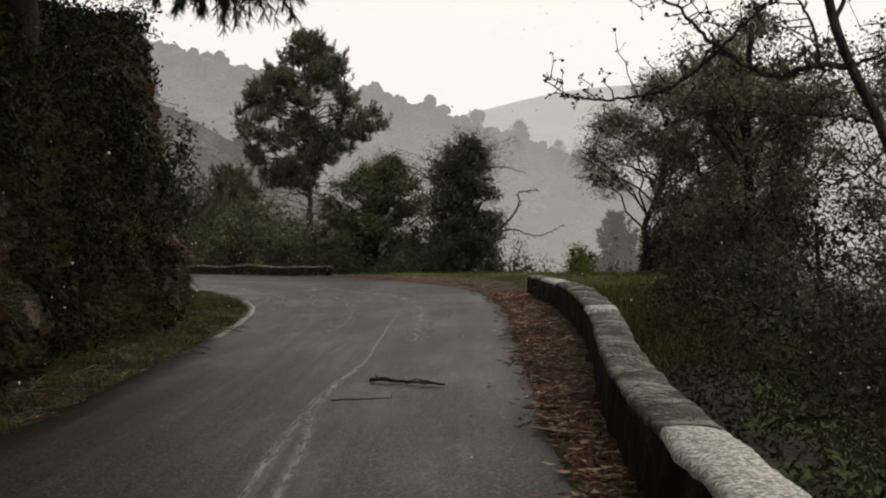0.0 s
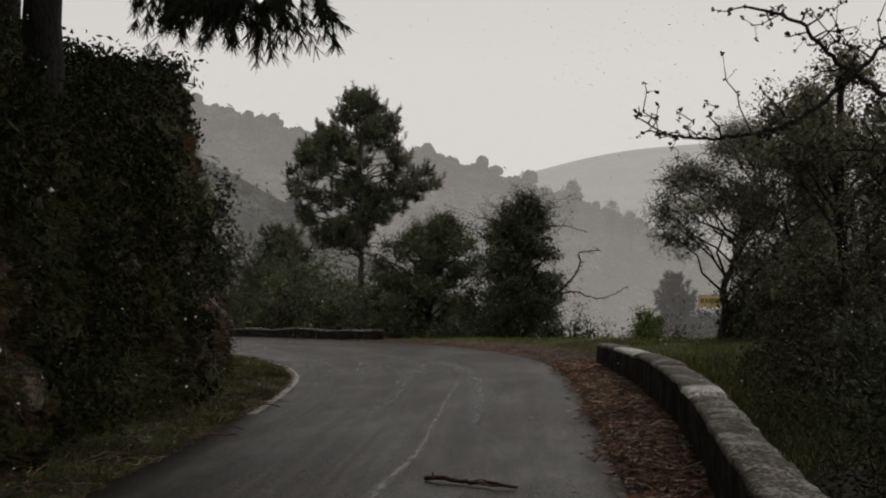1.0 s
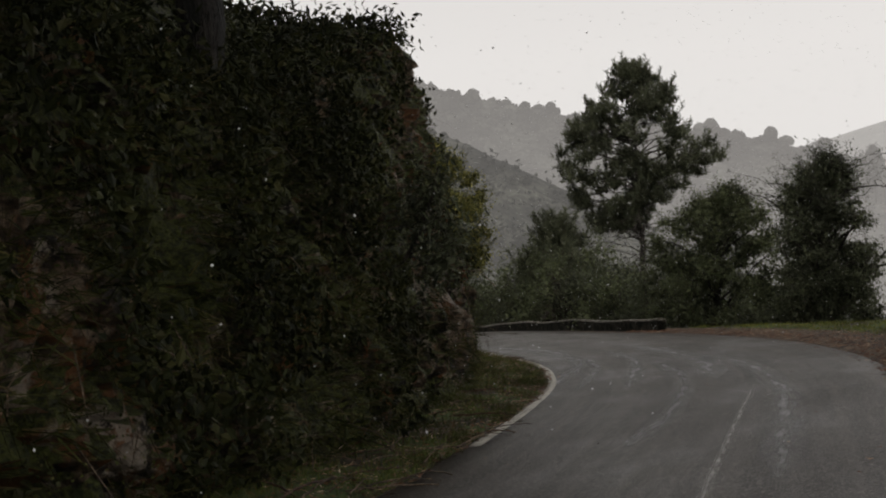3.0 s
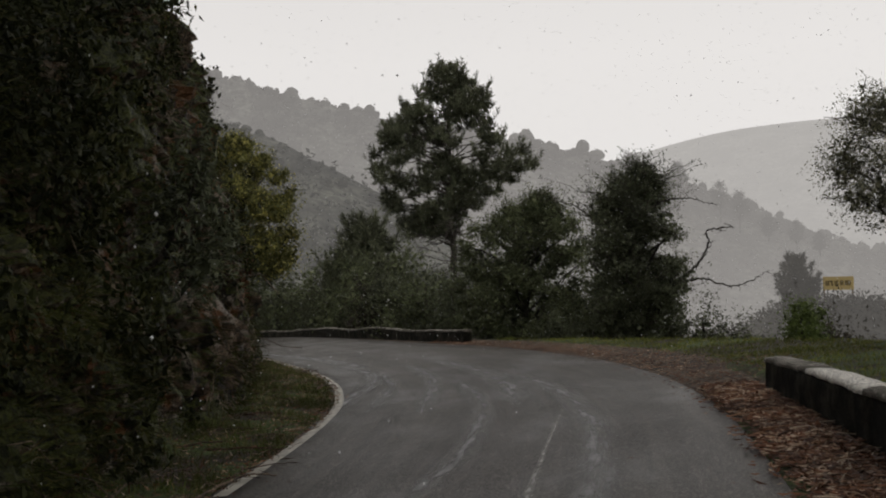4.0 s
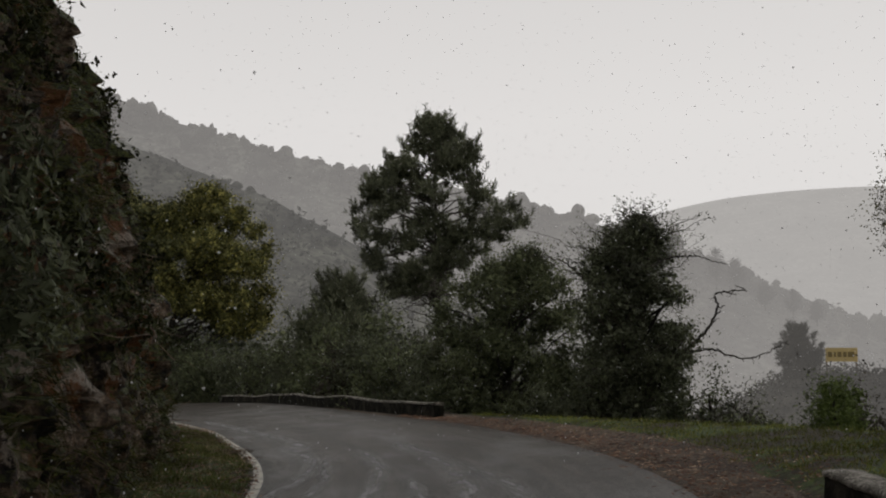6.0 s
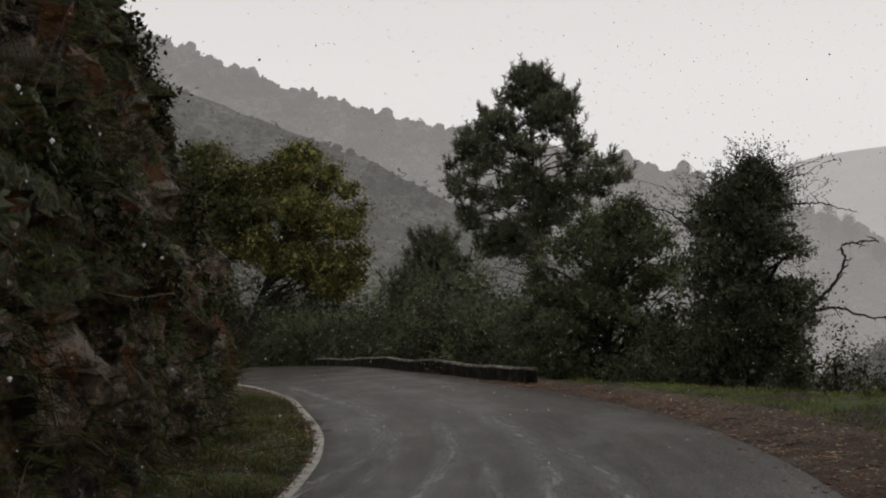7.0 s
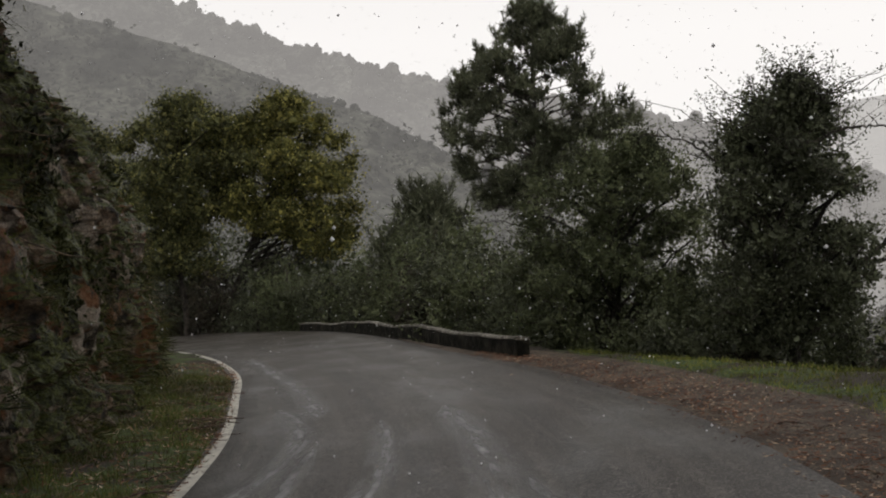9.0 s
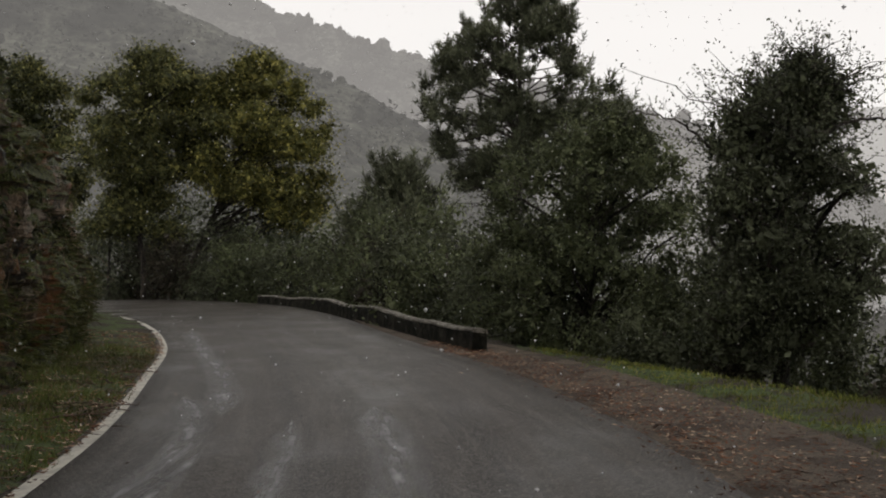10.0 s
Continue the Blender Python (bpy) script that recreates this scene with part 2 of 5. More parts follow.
MIMOSA = leaf_material("yellow_green_leaves", (0.058, 0.064, 0.026), (0.225, 0.222, 0.072), 0.5, 0.3, (0.44, 0.40, 0.12))
# base colour raised to carry some of the haze over the trees
GREEN = leaf_material("dull_green_leaves", (0.054, 0.066, 0.036), (0.152, 0.170, 0.086), 0.5, 0.25)
OLIVE = leaf_material("grey_olive_leaves", (0.085, 0.088, 0.058), (0.235, 0.232, 0.145), 0.45, 0.3, gloss=0.35)
DARK = leaf_material("dark_evergreen_leaves", (0.042, 0.048, 0.028), (0.120, 0.133, 0.078), 0.5, 0.2, gloss=0.22)
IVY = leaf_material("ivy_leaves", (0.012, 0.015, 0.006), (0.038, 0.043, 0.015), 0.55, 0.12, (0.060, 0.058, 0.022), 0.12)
DEADLEAF = leaf_material("fallen_brown_leaves", (0.048, 0.019, 0.010), (0.235, 0.102, 0.051), 0.55, 0.1, (0.55, 0.40, 0.28))
MEADOW = leaf_material("meadow_grass_blades", (0.11, 0.132, 0.028), (0.24, 0.265, 0.058), 0.6, 0.3, (0.30, 0.26, 0.11))
GRASS = leaf_material("short_grass", (0.055, 0.072, 0.017), (0.145, 0.175, 0.046), 0.6, 0.25, (0.20, 0.165, 0.075))
CLIFFGRASS = leaf_material("dark_cliff_grass", (0.022, 0.028, 0.007), (0.085, 0.096, 0.022), 0.6, 0.2, (0.17, 0.135, 0.06))
DRYCLIFF = leaf_material("dark_dry_grass", (0.02, 0.015, 0.008), (0.07, 0.052, 0.028), 0.7, 0.15)
MOSS = leaf_material("rock_moss", (0.028, 0.033, 0.010), (0.125, 0.138, 0.036), 0.8, 0.15, (0.19, 0.17, 0.075))
DARKSCRUB = leaf_material("dark_slope_scrub", (0.014, 0.017, 0.007), (0.048, 0.052, 0.022), 0.7, 0.15)
BUSH = leaf_material("fresh_green_leaves", (0.05, 0.072, 0.02), (0.13, 0.17, 0.05), 0.5, 0.3)
STRIPS = leaf_material("curled_bark_strips", (0.09, 0.04, 0.022), (0.33, 0.19, 0.115), 0.6, 0.05, (0.62, 0.50, 0.38))
BRUSH = leaf_material("brown_winter_scrub", (0.03, 0.026, 0.018), (0.07, 0.06, 0.042), 0.6, 0.2)
# sign yellow dulled and paled: the haze before it is in the colour
YELLOW, _, _, yb = material("hazed_yellow_sheet")
yb.inputs["Base Color"].default_value, yb.inputs["Roughness"].default_value = (0.42, 0.32, 0.13, 1), 0.5
INK, _, _, ib = material("dark_sign_lettering")
ib.inputs["Base Color"].default_value = (0.14, 0.10, 0.03, 1)
# each layer's mist is grey emission mixed into its own surface
HILL_NEAR = painted_haze("hillside_near_haze_glow", (0.036, 0.037, 0.029), (0.30, 0.295, 0.29), -5, 60, 0.24, 0.38)
HILL_MID = painted_haze("hillside_mid_haze_glow", (0.045, 0.047, 0.04), (0.37, 0.36, 0.355), 0, 60, 0.70, 0.56)
KNOLL = painted_haze("knoll_haze_glow", (0.05, 0.048, 0.04), (0.30, 0.29, 0.28), -6, 6, 0.24, 0.20)
HILL_FAR = painted_haze("hillside_far_haze_glow", (0.05, 0.05, 0.045), (0.52, 0.51, 0.505), 0, 80, 0.80, 0.80)


# ---- mesh helpers ----
class Geo:
    """Gathers vertices and faces of one mesh."""

    def __init__(self):
        self.v, self.f, self.n, self.uv = [], [], 0, {}

    def add(self, verts, faces):
        verts = np.asarray(verts, float).reshape(-1, 3)
        self.f.append(np.asarray(faces, int) + self.n)
        self.v.append(verts)
        self.n += len(verts)

    def quads(self, q):
        q = np.asarray(q, float)
        self.add(q.reshape(-1, 3), np.arange(len(q) * 4).reshape(-1, 4))

    def grid(self, g):
        a, b = g.shape[:2]
        i = np.arange(a * b).reshape(a, b)
        self.add(g.reshape(-1, 3), np.stack([i[:-1, :-1], i[1:, :-1], i[1:, 1:], i[:-1, 1:]], -1).reshape(-1, 4))

    def tube(self, pts, radii, sides=6):
        pts = np.asarray(pts, float)
        radii = np.broadcast_to(np.asarray(radii, float), (len(pts),))
        d = np.gradient(pts, axis=0)
        d /= np.linalg.norm(d, axis=1)[:, None] + 1e-9
        ref = np.array([0.31, 0.17, 0.93]) if abs(d[0][2]) < 0.8 else np.array([0.95, 0.29, 0.1])
        u = np.cross(d, ref)
        u /= np.linalg.norm(u, axis=1)[:, None] + 1e-9
        w = np.cross(d, u)
        a = np.linspace(0, 2 * np.pi, sides, endpoint=False)
        ring = pts[:, None] + radii[:, None, None] * (np.cos(a)[None, :, None] * u[:, None] + np.sin(a)[None, :, None] * w[:, None])
        k, i = len(pts), np.arange(len(pts) * sides).reshape(len(pts), sides)
        j = np.roll(i, -1, axis=1)
        self.add(ring.reshape(-1, 3), np.stack([i[:-1], j[:-1], j[1:], i[1:]], -1).reshape(-1, 4))
        for end in (0, k - 1):
            self.add(np.vstack([ring[end], pts[end]]), np.stack([np.arange(sides), np.roll(np.arange(sides), -1), np.full(sides, sides), np.full(sides, sides)], -1)[:, [0, 1, 2]].repeat(1, 0)[:, [0, 1, 2, 2]])

    def mesh(self, name, mat, smooth=True):
        me = bpy.data.meshes.new(name)
        v = np.concatenate(self.v)
        f = np.concatenate(self.f)
        tri = f[:, 2] == f[:, 3]
        faces = f[~tri].tolist() + f[tri][:, :3].tolist()
        me.from_pydata(v.tolist(), [], faces)
        me.materials.append(mat)
        if smooth:
            me.shade_smooth()
        me.update()
        for layer, co in self.uv.items():
            at = np.zeros(len(me.loops), int)
            me.loops.foreach_get("vertex_index", at)
            me.uv_layers.new(name=layer).data.foreach_set("uv", np.asarray(co, float)[at].ravel())
        return me


def part(name, geo, mat, parent=None, label="", smooth=True, kind=""):
    ob = new(name, geo.mesh(name, mat, smooth))
    if parent:
        ob.parent = parent
    return tagged(ob, label, kind=kind)


def thing(name, at, label, category, group="", kind=""):
    ob = new(name)
    ob.location = at
    ob.empty_display_size = 0.2
    return tagged(ob, label, category, group, kind)


def smooth_line(pts, step):
    """Catmull-Rom through the nodes, resampled evenly."""
    p = np.asarray(pts, float)
    p = np.vstack([2 * p[0] - p[1], p, 2 * p[-1] - p[-2]])
    out = []
    for a, b, c, d in zip(p[:-3], p[1:-2], p[2:-1], p[3:]):
        t = np.linspace(0, 1, 24, endpoint=False)[:, None]
        out.append(0.5 * (2 * b + (c - a) * t + (2 * a - 5 * b + 4 * c - d) * t**2 + (3 * b - a - 3 * c + d) * t**3))
    q = np.vstack(out + [p[-2:-1]])
    if not step:
        return q
    s = np.r_[0, np.cumsum(np.linalg.norm(np.diff(q, axis=0), axis=1))]
    k = np.linspace(0, s[-1], max(4, int(s[-1] / step)))
    return np.stack([np.interp(k, s, q[:, i]) for i in range(q.shape[1])], -1)


def fbm(p, scale, octaves=4):
    return np.array([noise.fractal(Vector(q) * scale, 1.0, 2.0, octaves) for q in np.asarray(p).reshape(-1, 3)])


def unit(rng, n):
    d = rng.normal(size=(n, 3))
    return d / np.linalg.norm(d, axis=1)[:, None]


def leaves(rng, centres, length, width, axis=None, spread=1.0, flat=0.0):
    """Pointed leaves, one quad each, about the centres. flat: how far they lie level."""
    n = len(centres)
    a = unit(rng, n) * spread + (axis if axis is not None else 0)
    a[:, 2] *= 1 - flat
    a /= np.linalg.norm(a, axis=1)[:, None] + 1e-9
    r = unit(rng, n)
    if flat:
        r = r * (1 - flat) + np.array([0, 0, 1.0]) * flat
    b = np.cross(a, r)
    b /= np.linalg.norm(b, axis=1)[:, None] + 1e-9
    L = (length * rng.uniform(0.6, 1.35, n))[:, None] / 2
    W = (width * rng.uniform(0.6, 1.35, n))[:, None] / 2
    up = np.cross(a, b) * L * 0.25
    return np.stack([centres - a * L - up, centres + b * W, centres + a * L - up, centres - b * W], 1)


def blades(rng, roots, height, width, lean=0.5, droop=None):
    n = len(roots)
    d = np.array([0, 0, 1.0]) + rng.normal(size=(n, 3)) * lean
    if droop is not None:
        d = d + droop
    d /= np.linalg.norm(d, axis=1)[:, None]
    s = np.cross(d, unit(rng, n))
    s /= np.linalg.norm(s, axis=1)[:, None] + 1e-9
    h = (height * rng.uniform(0.5, 1.3, n))[:, None]
    s = s * width / 2
    return np.stack([roots - s, roots + s, roots + d * h + s * 0.25, roots + d * h - s * 0.25], 1)


def needles(rng, centres, axis, count, length, width):
    """Tufts of needles round each centre, leaning along the axis."""
    c = np.repeat(centres, count, 0)
    d = unit(rng, len(c)) + np.repeat(axis, count, 0)
    d /= np.linalg.norm(d, axis=1)[:, None] + 1e-9
    s = np.cross(d, unit(rng, len(c)))
    s /= np.linalg.norm(s, axis=1)[:, None] + 1e-9
    L = (length * rng.uniform(0.6, 1.25, len(c)))[:, None]
    s = s * width / 2
    return np.stack([c - s, c + s, c + d * L + s * 0.4, c + d * L - s * 0.4], 1)


def bent(rng, a, b, sag=0.0, wobble=0.08, k=6):
    """A crooked line from a to b."""
    a, b = np.asarray(a, float), np.asarray(b, float)
    t = np.linspace(0, 1, k)[:, None]
    n = np.linalg.norm(b - a)
    p = a + (b - a) * t
    p[1:-1] += rng.normal(size=(k - 2, 3)) * wobble * n * 0.5
    p[:, 2] += (-4 * sag * n * t * (t - 1))[:, 0]
    return p


def plane_z(x, y):
    return -0.144 + 0.0767 * np.clip(x, -45, 9) + 0.0136 * np.clip(y, -20, 95)


# ---- plan: road, verges, wall line, cliff foot ----
RIGHT = [(0.75, -14), (0.72, -4), (0.72, 5.9), (0.80, 9.8), (0.90, 13.6), (0.99, 17), (0.97, 20.2), (0.68, 23.6), (0.1, 26.8), (-0.6, 29.4),
         (-1.55, 32.2), (-3.1, 36.2), (-5.9, 42.1), (-9.7, 50.6), (-14.2, 59.2), (-19.5, 66.5), (-26.5, 73.5), (-37, 79)]
LEFT = [(-3.5, -14), (-3.45, -4), (-3.4, 5.5), (-3.25, 9.8), (-3.2, 13.6), (-3.22, 17), (-3.4, 20.2), (-3.75, 23.3), (-4.35, 26.1), (-4.95, 28.2),
        (-5.85, 30.8), (-7.4, 34.6), (-10.2, 41), (-14.6, 49.0), (-19.2, 55.8), (-25.4, 63), (-33, 68.5), (-43, 72)]
CLIFF = [(-4.7, -14), (-4.6, 0), (-4.4, 8), (-4.4, 12), (-4.5, 15.5), (-4.7, 18), (-5.0, 21), (-5.2, 23), (-5.55, 25), (-6.1, 27), (-6.9, 29.5),
         (-7.9, 32), (-8.8, 34), (-10.4, 37.5), (-12.4, 41.5), (-15.4, 46.5), (-20.8, 53.5), (-29, 60.5), (-42, 66)]
right_line, left_line = smooth_line(RIGHT, None), smooth_line(LEFT, None)


def beside(line, x, y):
    """Distance from a line on plan, positive to its right as one drives."""
    p = np.stack([np.ravel(x), np.ravel(y)], -1)
    best, sign = np.full(len(p), 1e9), np.ones(len(p))
    for a, b in zip(line[:-1], line[1:]):
        ab = b - a
        if ab @ ab < 1e-12:
            continue
        t = np.clip(((p - a) @ ab) / (ab @ ab), 0, 1)
        o = p - (a + t[:, None] * ab)
        d = np.hypot(o[:, 0], o[:, 1])
        near = d < best
        side = np.sign(ab[1] * (p[:, 0] - a[0]) - ab[0] * (p[:, 1] - a[1]))
        best, sign = np.where(near, d, best), np.where(near, side, sign)
    return (best * sign).reshape(np.shape(x))


def ease(a, b, v):
    t = np.clip((v - a) / (b - a), 0, 1)
    return t * t * (3 - 2 * t)


right_coarse, left_coarse = right_line[::6], left_line[::6]


def ground_z(x, y):
    x, y = np.asarray(x, float), np.asarray(y, float)
    z = plane_z(x, y)
    s, q = beside(right_coarse, x, y), -beside(left_coarse, x, y)
    flat = np.interp(y, [-20, 10, 15, 19, 24, 28, 32, 36, 40, 90], [1.15, 1.2, 1.6, 3.0, 4.4, 3.6, 2.6, 1.7, 1.3, 1.3])
    over = np.maximum(0, s - flat)
    z = z + 0.16 * ease(0.8, 1.15, s) * ease(6, 10, y) * (1 - ease(23, 27, y))
    z = z - np.where(over < 22, 0.62 * over - 0.25 * (1 - np.exp(-over * 2)), 0.62 * 22 + (over - 22) * 0.03)
    z = z - 0.06 * (s > 0) * (1 - ease(1.1, 1.5, s)) * ease(19, 22, y)
    inside = (s < 0) & (q < 0)
    z = z - 0.08 * np.where(inside, ease(0.02, 0.2, np.minimum(-s, -q)), 0)
    z = z + np.where(q > 0, 0.05 * ease(0.12, 0.6, q) - 0.03 * (1 - ease(0.1, 0.2, q)) + 0.09 * np.maximum(0, np.minimum(q, 1.6) - 0.4), 0)
    return z


# ---- ground, road, road markings ----
def build_ground():
    def axis(lo, hi, fine, far):
        inner = np.arange(lo, hi, fine)
        steps = fine * 1.16 ** np.arange(1, 60)
        grow = np.cumsum(steps)
        grow = grow[grow < far]
        return np.r_[(lo - grow)[::-1], inner, hi + grow]

    xs, ys = axis(-8, 8, 0.26, 900), axis(0, 42, 0.36, 900)
    X, Y = np.meshgrid(xs, ys, indexing="ij")
    Z = ground_z(X, Y)
    bump = fbm(np.stack([X, Y, 0 * X], -1), 0.9, 3).reshape(X.shape) * 0.05
    s, q = beside(right_coarse, X, Y), -beside(left_coarse, X, Y)
    Z = Z + bump * ease(0.2, 0.8, np.maximum(s, q))
    g = Geo()
    g.grid(np.stack([X, Y, Z], -1))
    tagged(part("ground", g, SOIL, label="damp mossy roadside soil falling into a valley", kind="structure"), category="ground")


def build_road():
    k = np.linspace(0, 1, 9)[None, :, None]
    xy = (left_line - np.array([0.14, 0.05]))[:, None] * (1 - k) + right_line[:, None] * k
    z = plane_z(xy[..., 0], xy[..., 1])
    g = Geo()
    grid = np.concatenate([xy, z[..., None]], -1)
    edge = grid[:, [-1]] + np.array([0.05, 0, -0.09])
    edge0 = grid[:, [0]] + np.array([-0.05, 0, -0.09])
    full = np.concatenate([edge0, grid, edge], 1)
    g.grid(full)
    along = np.r_[0, np.cumsum(np.linalg.norm(np.diff((left_line + right_line) / 2, axis=0), axis=1))]
    width = np.linalg.norm(right_line - left_line, axis=1)
    u = np.r_[0, np.linspace(0, 1, 9), 1]
    g.uv["lane"] = np.stack([4.4 * u[None] + 0 * along[:, None], along[:, None] + 0 * u[None]], -1).reshape(-1, 2)
    road = part("road", g, ASPHALT, label="worn damp grey asphalt mountain road curving left", kind="structure")
    tagged(road, category="road")
    return road


def ribbon(line, width, lift, mat, name, label, taper=True):
    line = np.asarray(line, float)
    d = np.gradient(line, axis=0)
    d /= np.linalg.norm(d, axis=1)[:, None]
    nrm = np.stack([d[:, 1], -d[:, 0]], -1)
    w = np.full(len(line), width) if np.isscalar(width) else np.asarray(width)
    if taper:
        w = w * np.clip(np.minimum(np.arange(len(line)), np.arange(len(line))[::-1]) / 3.0, 0.15, 1)
    k = np.linspace(-0.5, 0.5, 5)
    xy = line[:, None] + nrm[:, None] * (w[:, None] * k)[..., None]
    z = plane_z(xy[..., 0], xy[..., 1]) + lift
    g = Geo()
    g.grid(np.concatenate([xy, z[..., None]], -1))
    along = np.r_[0, np.cumsum(np.linalg.norm(np.diff(line, axis=0), axis=1))] + line[0, 0] * 31.7
    g.uv["lane"] = np.stack([(w[:, None] * k[None]), along[:, None] + 0 * k[None]], -1).reshape(-1, 2)
    g.uv["across"] = np.stack([0 * along[:, None] + k[None] + 0.5, along[:, None] + 0 * k[None]], -1).reshape(-1, 2)
    return tagged(part(name, g, mat, label=label, kind="structure"), category="road marking")


build_ground()
build_road()
edge = smooth_line([p for p in LEFT if p[1] > 15], 0.25)
edge_line = edge + np.array([-0.02, -0.01])
ribbon(edge_line, 0.13, 0.006, PAINT, "edge_line", "worn white painted line along the road edge", taper=False)
k = smooth_line([p for p in RIGHT if 17 < p[1] < 52], 0.3)
ribbon(k + np.array([0.48, 0.16]), np.interp(k[:, 1], [18, 22, 30, 36, 50], [1.2, 1.7, 1.7, 1.4, 0.7]), -0.006, GRAVEL, "road_shoulder", "gritty brown shoulder beside the asphalt")
for nodes, width in (
    ([(-1.02, 3), (-1.0, 6.4), (-1.02, 7.8), (-0.98, 9.5), (-0.92, 10.8), (-0.78, 12.3), (-0.74, 15), (-0.70, 18.2), (-0.64, 21.5)], (0.19, 0.15, 0.09, 0.04)),
    ([(-0.80, 5.6), (-0.84, 7.6), (-0.92, 8.8), (-1.0, 9.6), (-1.02, 10.4)], 0.13),
    ([(-0.3, 14), (-0.25, 17), (-0.35, 20), (-0.9, 24), (-1.8, 27)], 0.45),
    ([(-1.6, 16), (-1.45, 19), (-1.7, 22.5), (-2.4, 26)], 0.35),
    ([(-3.75, 23), (-3.95, 25.5), (-4.0, 27), (-4.3, 28.6), (-4.9, 30.6), (-6.1, 33)], 0.42),
    ([(-3.2, 22.5), (-3.4, 25), (-3.7, 27), (-4.3, 29.5)], 0.25),
    ([(-2.4, 22), (-2.75, 25.5), (-3.2, 28), (-4.1, 31)], 0.4),
    ([(-1.2, 22), (-1.6, 25), (-2.3, 28), (-3.6, 32)], 0.6),
    ([(-5.0, 31.5), (-6.5, 35), (-9.0, 40), (-12, 46)], 0.5),
):
    run = smooth_line(nodes, 0.3)
    wide = width if np.isscalar(width) else np.interp(np.linspace(0, 1, len(run)), np.linspace(0, 1, len(width)), width)
    ribbon(run, wide, 0.004, CRACK if np.max(width) < 0.22 else STREAK, "road_streak", "pale broken streak on the asphalt")


# ---- roadside walls ----
def wall_run(line, height, width, name, label, pale=(), seed=1, slab=1.7, sway=0.02, coarse=1.0):
    """A low rubble wall with rough coping slabs; line: its road-side foot."""
    rng = np.random.default_rng(seed)
    line = smooth_line(line, 0.12)
    d = np.gradient(line, axis=0)
    d /= np.linalg.norm(d, axis=1)[:, None]
    out = np.stack([d[:, 1], -d[:, 0]], -1)
    s = np.r_[0, np.cumsum(np.linalg.norm(np.diff(line, axis=0), axis=1))]
    h = np.interp(s, np.linspace(0, s[-1], len(height)), height)
    h = h + sway * fbm(np.stack([s * 0.13 + seed, 0 * s, 0 * s], -1), 1.0, 2)
    foot = plane_z(line[:, 0], line[:, 1])
    wall = thing(name, (line[0][0], line[0][1], foot[0]), label, "wall", kind="structure")
    base = np.array(wall.location)
    prof = [(0.0, -0.25), (0.0, 0.15), (0.01, 0.35), (0.0, 0.6), (0.015, 0.85), (0.02, 1.0), (0.5, 1.0), (0.98, 1.0), (1.0, 0.5), (1.02, -0.6)]
    rows = []
    for a, b in prof:
        xy = line + out * (a * width)
        z = foot + np.where(b > 0, b, b) * (h - 0.06)
        rows.append(np.concatenate([xy, z[:, None]], -1))
    g = np.stack(rows, 1)
    jit = (fbm(g, 3.1, 4) * 0.022 + fbm(g + 7.7, 8, 2) * 0.004).reshape(g.shape[:2])
    g[..., :2] -= out[:, None] * jit[..., None]
    geo = Geo()
    geo.grid(g - base)
    geo.grid(np.stack([g[0][[0, 1, 2, 3, 4, 5]], g[0][[9, 8, 8, 8, 7, 7]]]) - base)
    geo.grid(np.stack([g[-1][[0, 1, 2, 3, 4, 5]], g[-1][[9, 8, 8, 8, 7, 7]]]) - base)
    part("wall_body", geo, SHADED_CONCRETE, wall, "damp mortared rubble face, its shade put into the dark colour")
    a, i = 0.0, 0
    while a < s[-1] - 0.3:
        b = min(s[-1], a + slab * rng.uniform(0.75, 1.25))
        n = max(4, int((b - a) / 0.045))
        t = np.linspace(a + 0.002, b - 0.002, n)
        c = np.stack([np.interp(t, s, line[:, k]) for k in (0, 1)], -1)
        o = np.stack([np.interp(t, s, out[:, k]) for k in (0, 1)], -1)
        top = np.interp(t, s, foot + h) + rng.normal() * 0.003
        shift = rng.normal() * 0.003
        k = [(-0.01, -0.05), (-0.02, -0.03), (0.03, -0.004), (0.2, 0.004), (0.4, 0.008), (0.6, 0.006), (0.8, 0.002), (0.98, -0.008), (1.04, -0.03), (1.04, -0.075), (-0.01, -0.05)]
        slab_rows = []
        for u, v in k:
            xy = c + o * (u * width + shift)
            slab_rows.append(np.concatenate([xy, (top + v)[:, None]], -1))
        q = np.stack(slab_rows, 1)
        r = (fbm(q, 2.2, 4) * 0.014 + fbm(q + 3.3, 9, 3) * 0.004).reshape(q.shape[:2])
        q[..., 2] += r * coarse
        q[..., :2] += o[:, None] * (r * 0.5)[..., None]
        q[:, -1] = q[:, 0]
        gs = Geo()
        gs.grid(q - base)
        for e in (q[0], q[-1]):
            gs.add(np.array([e[0], e[1], e[3], e[4]]) - base, [[0, 1, 2, 3]])
            gs.add(np.array([e[0], e[4], e[7], e[9]]) - base, [[0, 1, 2, 3]])
        mid = np.interp((a + b) / 2, s, line[:, 1])
        is_pale = any(lo <= mid <= hi for lo, hi in pale)
        part("coping_slab", gs, COPING_PALE if is_pale else COPING, wall, "pale lime-washed coping slab" if is_pale else "")
        a, i = b, i + 1
    return wall


